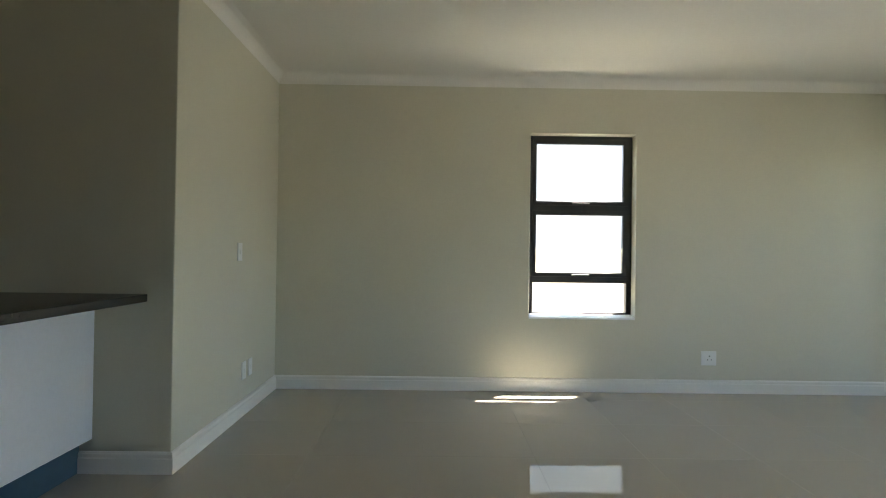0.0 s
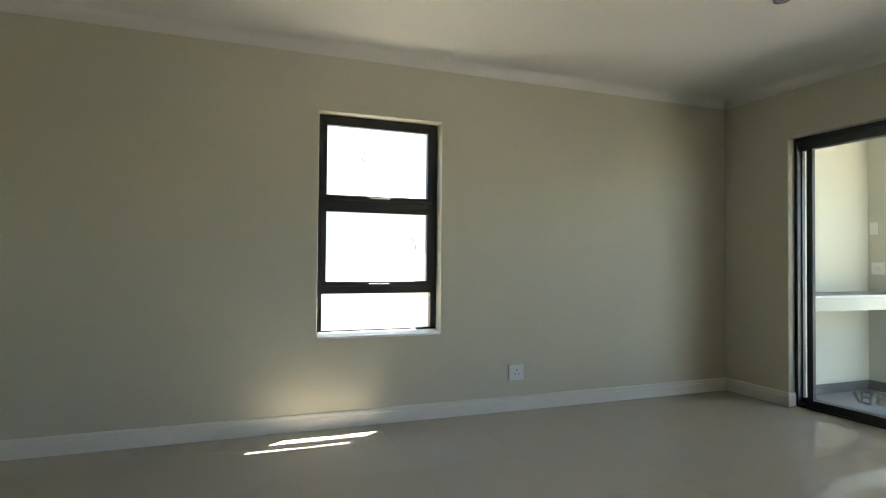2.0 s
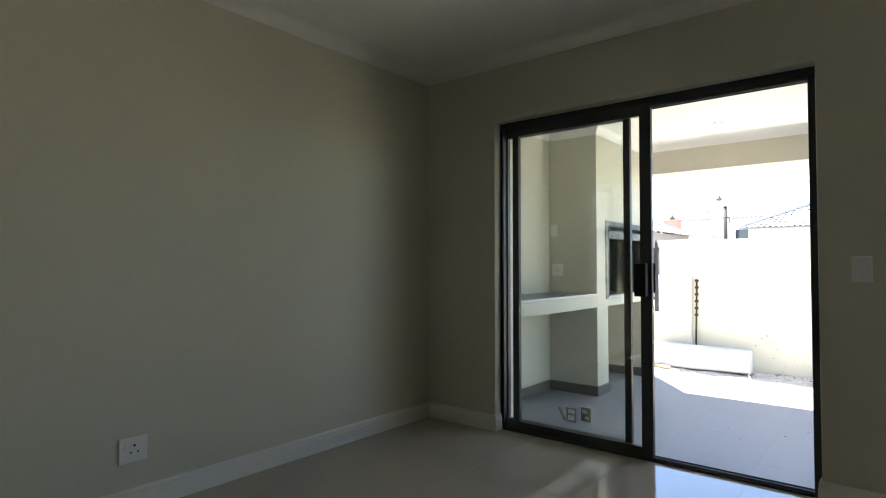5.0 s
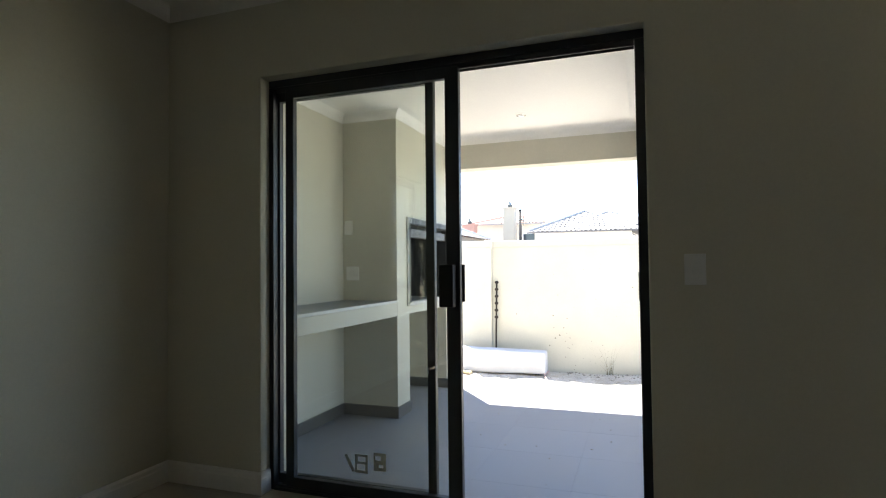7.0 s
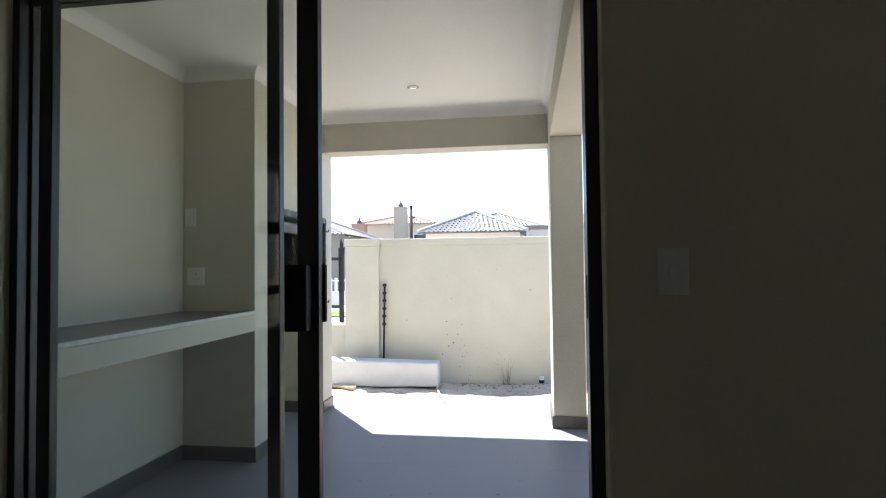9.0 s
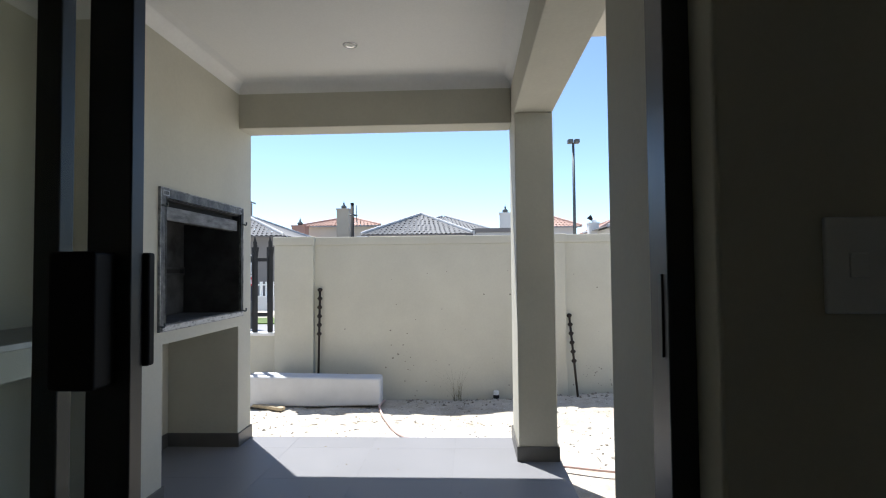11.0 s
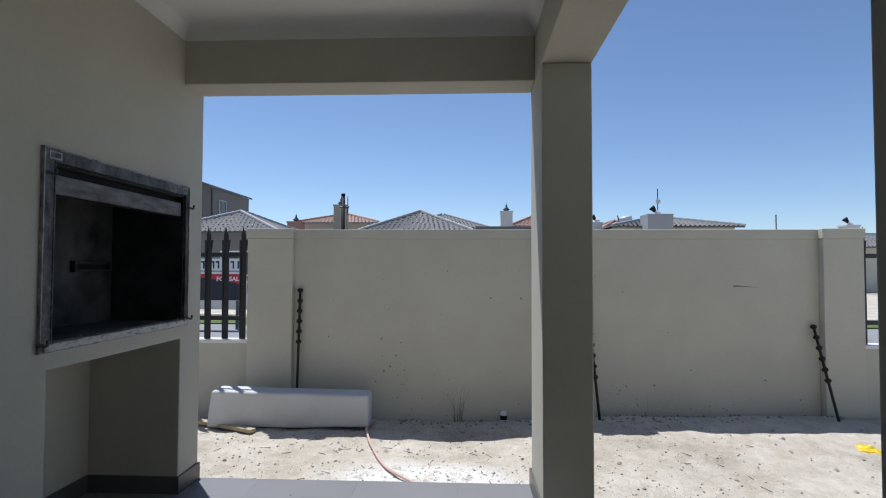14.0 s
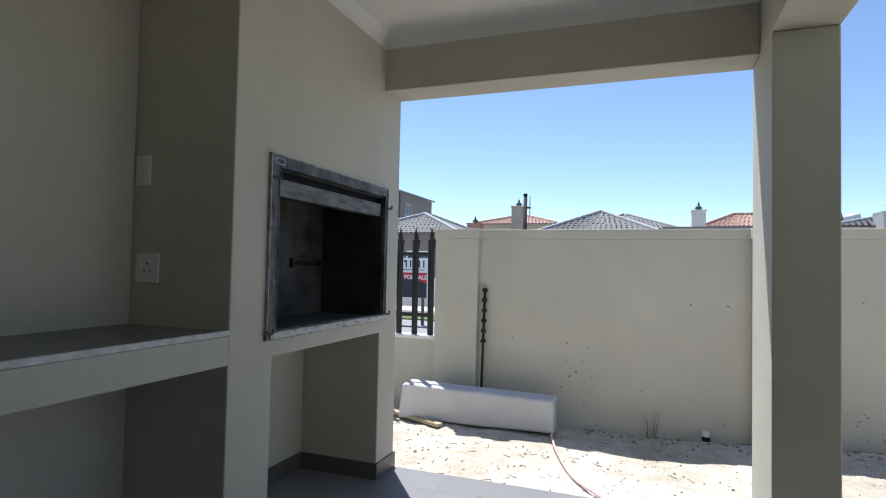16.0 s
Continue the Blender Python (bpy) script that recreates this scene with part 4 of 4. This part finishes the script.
smooth(part("rod", cyl((13.483, 4.548, 1.95), (13.483, 4.548, 2.24), 0.007), COWL, post, "thin pale metal rod held by the clamp"))
tank = thing("water_heater", 40.0, -7.00, 3.79, "white solar water heater cylinder on the roof", "water heater")
smooth(part("cylinder", cyl((40.0, -6.66, 4.11), (40.0, -7.38, 4.29), 0.18), PLASTIC, tank))
part("stand", box(39.85, 40.15, -7.26, -6.76, 3.53, 4.06), COWL, tank)
part("pipe", cyl((40.0, -6.62, 4.03), (40.0, -6.56, 4.43), 0.035, segs=8), BLACK, tank)
ant = thing("antenna", 40.0, -9.01, 4.08, "thin metal aerial mast on the roof", "antenna")
part("mast", cyl((40.0, -9.01, 3.88), (40.0, -9.01, 6.08), 0.03, segs=6), COWL, ant)
part("receiver", box(39.9, 40.1, -9.15, -8.87, 5.18, 5.40), PLASTIC, ant)
pole = thing("utility_pole", 42.0, -17.20, -0.25, "thin dark roof pole far off", "pole")
part("mast", cyl((42.0, -17.20, -0.25), (42.0, -17.20, 4.65), 0.04, segs=6), COWL, pole)
lamp = thing("street_lamp", 32, -2.61, -0.25, "tall grey street lamp with two heads", "street lamp")
smooth(part("pole", cyl((32, -2.61, -0.25), (32, -2.61, 7.37), 0.10, 0.06), COWL, lamp))
for s in (-1, 1):
    part("lamp_head", box(31.75, 32.1, -2.61 + s * 0.16 - 0.13, -2.61 + s * 0.16 + 0.13, 7.32, 7.52, 0.04), COWL, lamp)

# for-sale board across the street
sign = thing("sale_board", 18, 8.533, -0.2, "white, red and navy for sale board on posts", "sign board")
part("panel", box(18.0, 18.03, 8.053, 9.633, 0.34, 1.34), SIGNWHITE, sign)
red = bmesh.new()
top_row = [8.058 + 1.57 * k / 12 for k in range(13)]
curve = [0.70 + 0.24 * (k / 12) ** 0.6 for k in range(13)]
for x in (17.992, 17.9985):
    up = [red.verts.new((x, y, 0.97)) for y in top_row]
    dn = [red.verts.new((x, y, z)) for y, z in zip(top_row, curve)]
    for k in range(12):
        red.faces.new((up[k], up[k + 1], dn[k + 1], dn[k]))
part("red_band", red, RED, sign, "red sweeping band")
part("navy_band", box(17.994, 17.9989, 8.058, 9.628, 0.345, 0.965), NAVY, sign, "navy band")
for y in (8.183, 9.533):
    part("post", box(18.035, 18.10, y - 0.03, y + 0.03, -0.4, 1.38), COWL, sign)
for k in range(12):
    y = 8.133 + k * 0.12
    part("brand_bar", box(17.992, 17.9985, y, y + 0.035, 1.10, 1.28, 0.0, 1, box(17.992, 17.9984, y + 0.036, y + 0.085, 1.24, 1.28) if k % 3 else None), NAVY, sign, "dark unreadable lettering")
part("small_print", box(17.992, 17.9985, 8.133, 9.533, 1.03, 1.05), COWL, sign)
tc = bpy.data.curves.new("lettering", "FONT")
tc.body, tc.size, tc.align_x, tc.align_y, tc.extrude, tc.offset = "FOR SALE", 0.145, "CENTER", "CENTER", 0.001, 0.004
tc.materials.append(SIGNWHITE)
txt = new("lettering", tc)
txt.parent = sign
txt.matrix_parent_inverse = sign.matrix_basis.inverted()
txt.matrix_basis = pose(17.989, 8.363, 0.85, 90, 0, -90)

board2 = thing("estate_board", 17.5, -4.36, -0.2, "dark sign board with pale lettering beyond the fence", "sign board")
part("panel", box(17.5, 17.53, -5.26, -3.76, 0.35, 1.35), NAVY, board2)
for k in range(3):
    part("brand_bar", box(17.492, 17.4985, -4.21 - 0.2 * k, -4.08 - 0.2 * k, 0.6, 0.75), SIGNWHITE, board2)
for y in (-3.91, -5.11):
    part("post", box(17.535, 17.6, y - 0.03, y + 0.03, -0.25, 1.38), COWL, board2)

# white garden wall with pickets over the street
gw = thing("garden_wall", 23, 10, -0.2, "low white garden wall topped with pickets", "wall")
part("base", box(23, 23.2, 2, 24, -0.25, 0.25), HOUSE_B, gw)
part("rail", box(23.08, 23.12, 2, 24, 0.62, 0.67), TRIM, gw)
for k in range(60):
    part("picket", box(23.07, 23.13, 8.0 + k * 0.2, 8.09 + k * 0.2, 0.25, 0.75), TRIM, gw)

# ---- next door, seen through the window ----
structure("neighbour_wall", box(-8, 9.6, 6.6, 6.75, -0.5, 1.16, 0.004, 2, box(-8, 9.6, 6.57, 6.78, 1.16, 1.21)), NEXT_WALL, "pale grey boundary wall next door", "wall")
nh = thing("neighbour_house", 1, 11, -0.25, "pale grey plastered house next door with a small window", "house")
part("wall", pierced("y", 8.5, 8.8, -8, 8.0, -0.25, 5.5, [(0.55, 1.50, 1.70, 2.36)], 0), NEXT_WALL, nh)
part("roof", box(-8.4, 8.4, 8.2, 14, 5.5, 5.7), ROOF_GREY, nh)
wf = part("window", pierced("y", 8.6, 8.66, 0.55, 1.50, 1.70, 2.36, [(0.62, 1.00, 1.77, 2.29), (1.06, 1.43, 1.77, 2.29)], 0), ALU, nh)
part("pane", box(0.62, 1.43, 8.62, 8.63, 1.77, 2.29), DARKGLASS, wf)

# ---- litter and small things in the yard ----
bottle = thing("plastic_bottle", 10.49, 2.32, -0.395, "small white bottle with a dark label sunk in sand", "bottle")
BASE = (10.49, 2.32, -0.413)
smooth(part("body", lathe([(0.030, 0), (0.034, 0.008), (0.034, 0.085), (0.028, 0.095)], BASE), PLASTIC, bottle))
smooth(part("label", lathe([(0.0345, 0.042), (0.0352, 0.044), (0.0352, 0.082), (0.0345, 0.084)], BASE), BLACK, bottle, "dark label"))
smooth(part("cap", lathe([(0.030, 0.095), (0.031, 0.097), (0.031, 0.122), (0.026, 0.126)], BASE), PLASTIC, bottle))
plank = box(-0.035, 0.035, -0.42, 0.42, 0, 0.032, 0.002)
bmesh.ops.transform(plank, matrix=pose(10.13, 5.02, -0.385, 0, 0, -24), verts=plank.verts)
tagged(part("wood_offcut", plank, WOOD), "weathered pine offcut lying on the sand", "plank")
hz = -0.375
tagged(smooth(part("garden_hose", tube([(10.40, 3.60, hz), (10.15, 3.62, hz), (9.95, 3.58, hz), (9.63, 3.49, hz), (9.15, 3.31, hz), (8.87, 3.10, hz), (8.72, 2.93, hz), (8.50, 2.55, hz), (8.34, 2.20, hz), (8.27, 1.92, hz), (8.16, 1.54, hz), (8.10, 1.0, hz)], 0.011), HOSE)), "sun-bleached pink garden hose trailing over the sand", "hose")
bag = bmesh.new()
bmesh.ops.create_icosphere(bag, subdivisions=3, radius=0.10)
for v in bag.verts:
    n = noise.noise(v.co * 18) * 0.045 + noise.noise(v.co * 40) * 0.02
    v.co *= 1 + n * 8
    v.co.z *= 0.45
    v.co.z = max(v.co.z, -0.03)
bmesh.ops.transform(bag, matrix=pose(9.60, -0.553, -0.35, 0, 0, 20), verts=bag.verts)
tagged(part("plastic_bag", bag, YELLOW), "crumpled yellow plastic bag on the sand", "bag")
weed_rng = random.Random(3)
WEED = mottled("dry_weed", (0.20, 0.175, 0.10), 0.3, 20, 60, 0.8)
for wx, wy, n in ((10.50, 2.76, 26), (10.48, 0.90, 9), (10.50, 5.06, 12)):
    bm = bmesh.new()
    for k in range(n):
        a, h = weed_rng.uniform(0, 6.28), weed_rng.uniform(0.10, 0.44)
        lean = weed_rng.uniform(0.05, 0.36)
        p = Vector((wx + weed_rng.uniform(-0.04, 0.04), wy + weed_rng.uniform(-0.06, 0.06), -0.42))
        side = Vector((-math.sin(a), math.cos(a), 0)) * 0.0022
        prev = None
        for s in range(5):
            t = s / 4
            c = p + Vector((math.cos(a) * lean * t * t, math.sin(a) * lean * t * t, h * t))
            if c.x > 10.565:
                c.x = 10.565
            cur = (bm.verts.new(c - side * (1.05 - t)), bm.verts.new(c + side * (1.05 - t)))
            if prev:
                bm.faces.new((prev[0], prev[1], cur[1], cur[0]))
            prev = cur
    tagged(part("dry_weed", bm, WEED), "thin dry weed growing at the wall foot", "weed", "weeds along the wall")

# rubble and pebbles
def stones(name, n, area, size, mat, label, seed):
    r = random.Random(seed)
    bm = bmesh.new()
    for k in range(n):
        x, y = area(r)
        s = size(r)
        z = ground_height(x, y)
        top = Vector((x, y, z))
        pts = [bm.verts.new(top + Vector((s * math.cos(q) * r.uniform(0.6, 1.1), s * math.sin(q) * r.uniform(0.6, 1.1), r.uniform(-0.3, 0.35) * s))) for q in (0, 1.25, 2.5, 3.75, 5.0)]
        up, dn = bm.verts.new(top + Vector((0, 0, s * 0.75))), bm.verts.new(top - Vector((0, 0, s * 0.6)))
        for i in range(5):
            bm.faces.new((pts[i], pts[(i + 1) % 5], up))
            bm.faces.new((pts[(i + 1) % 5], pts[i], dn))
    return tagged(part(name, bm, mat), label, "rubble", kind="stuff")


PALE_STONE = mottled("white_rubble", (0.74, 0.72, 0.67), 0.15, 12, 60, 0.9)
GREY_STONE = mottled("grey_pebbles", (0.40, 0.37, 0.32), 0.3, 14, 60, 0.9)
stones("rubble", 1100, lambda r: (8.68 + abs(r.gauss(0, 0.34)), r.gauss(2.65, 0.7)), lambda r: 0.002 + 0.016 * r.random() ** 3, PALE_STONE, "white crumbled plaster rubble on the sand", 5)
stones("pebbles", 800, lambda r: (8.32 + 2.2 * r.random() ** 1.3, r.uniform(-2.5, 5.6)), lambda r: 0.003 + 0.024 * r.random() ** 3.5, GREY_STONE, "scattered grey pebbles on the sand", 6)
stones("fine_rubble", 3000, lambda r: (8.6 + 1.8 * r.random() ** 1.8, r.uniform(0.4, 5.7)), lambda r: 0.002 + 0.009 * r.random() ** 2.5, PALE_STONE, "fine white plaster crumbs strewn over the sand", 15)
TWIG = mottled("dark_grit", (0.13, 0.115, 0.09), 0.4, 14, 60, 0.95)
stones("dark_grit", 1500, lambda r: (8.6 + 1.9 * r.random() ** 1.6, r.uniform(0.4, 5.7)), lambda r: 0.002 + 0.011 * r.random() ** 3, TWIG, "dark grit and twig bits strewn over the sand", 16)
twig_rng = random.Random(41)
bm = bmesh.new()
for k in range(130):
    x, y = 8.4 + 1.9 * twig_rng.random() ** 1.5, twig_rng.uniform(-0.8, 5.4)
    a, l = twig_rng.uniform(0, 3.14), twig_rng.uniform(0.02, 0.09)
    dx, dy, z = math.cos(a) * l / 2, math.sin(a) * l / 2, ground_height(x, y) + 0.006
    cyl((x - dx, y - dy, z - 0.002), (x + dx, y + dy, z + twig_rng.uniform(0.0, 0.012)), 0.0028, 0.0016, 5, bm)
tagged(part("twigs", bm, TWIG), "dark dry twigs and straw strewn over the sand", "debris", kind="stuff")
CLOD = mottled("damp_soil_clods", (0.28, 0.245, 0.20), 0.3, 14, 60, 0.95)
stones("soil_clods", 620, lambda r: (10.55 - abs(r.gauss(0, 0.13)), r.choice((-0.5, 0.6, 1.0, 2.0, 3.0, 5.1)) + r.gauss(0, 0.35)), lambda r: 0.003 + 0.024 * r.random() ** 3, CLOD, "dark soil clods heaped along the wall foot", 7)
DIRT = material("dirt_specks", (0.20, 0.18, 0.15), 0.9)
spk = random.Random(8)
bm = bmesh.new()
for k in range(70):
    y, z = spk.uniform(-0.7, 4.35), -0.25 + 1.5 * spk.random() ** 2.2
    r0 = 0.0025 + 0.012 * spk.random() ** 2.5
    vs = [bm.verts.new((WX - 0.0015, y + r0 * spk.uniform(0.5, 1.2) * math.cos(q), z + r0 * spk.uniform(0.5, 1.2) * math.sin(q))) for q in (0, 1, 2.1, 3.1, 4.2, 5.2)]
    bm.faces.new(vs)
for cy, cz, n, s in ((1.20, -0.08, 12, 0.12), (0.26, -0.22, 10, 0.15), (3.35, 0.05, 8, 0.16), (0.95, -0.25, 8, 0.10), (2.95, -0.2, 9, 0.2)):
    for k in range(n):
        y, z, r0 = cy + spk.gauss(0, s), cz + spk.gauss(0, s * 0.6), spk.uniform(0.003, 0.010)
        vs = [bm.verts.new((WX - 0.0015, y + r0 * spk.uniform(0.5, 1.2) * math.cos(q), z + r0 * spk.uniform(0.5, 1.2) * math.sin(q))) for q in (0, 1, 2.1, 3.1, 4.2, 5.2)]
        bm.faces.new(vs)
tagged(part("dirt_specks", bm, DIRT), "small mud splashes on the boundary wall", "stain", kind="stuff")
part_mark = bmesh.new()
for k in range(6):
    ya, yb = 0.036 - 0.0375 * k, 0.036 - 0.0375 * (k + 1)
    za, zb = 0.952 - 0.012 * (k / 6) ** 2 + 0.002 * (k % 2), 0.952 - 0.012 * ((k + 1) / 6) ** 2
    h = (0.008, 0.007, 0.004, 0.0045, 0.003, 0.002)[k]
    vs = [part_mark.verts.new((WX - 0.002, y, z)) for y, z in ((ya, za - h), (yb, zb - h), (yb, zb + h), (ya, za + h))]
    part_mark.faces.new(vs)
tagged(part("wall_crack", part_mark, DIRT), "thin dark scratch on the boundary wall", "stain", kind="stuff")

crumb_rng = random.Random(12)
bm = bmesh.new()
for k in range(26):
    x, y, s = crumb_rng.uniform(5.0, 8.15), crumb_rng.uniform(2.4, 4.1), crumb_rng.uniform(0.003, 0.011)
    ring = [bm.verts.new((x + s * crumb_rng.uniform(0.5, 1.3) * math.cos(q), y + s * crumb_rng.uniform(0.5, 1.3) * math.sin(q), PATIO + 0.0005)) for q in (0, 1.2, 2.4, 3.6, 4.9)]
    tip = bm.verts.new((x, y, PATIO + s * 0.6))
    for i in range(5):
        bm.faces.new((ring[i], ring[(i + 1) % 5], tip))
tagged(part("crumbs", bm, CLOD), "small dry mortar crumbs on the patio tiles", "debris", kind="stuff")

# ---- floor tiles ----
floor_tiles(floor, WEST, EAST, SOUTH, BACK, 0.862, 2.62, 0.625, 0.0, FLOOR_TILE, 0.0011)
floor_tiles(floor, EAST, FX0 - 0.001, DOOR[0], DOOR[1], 0.862, 2.62, 0.625, 0.0, FLOOR_TILE, 0.0011)
floor_tiles(patio, OUT - 0.02, PEDGE, COLY0 - 0.02, ALC, 5.0, 2.13, 0.6, PATIO, PATIO_TILE, 0.0004)
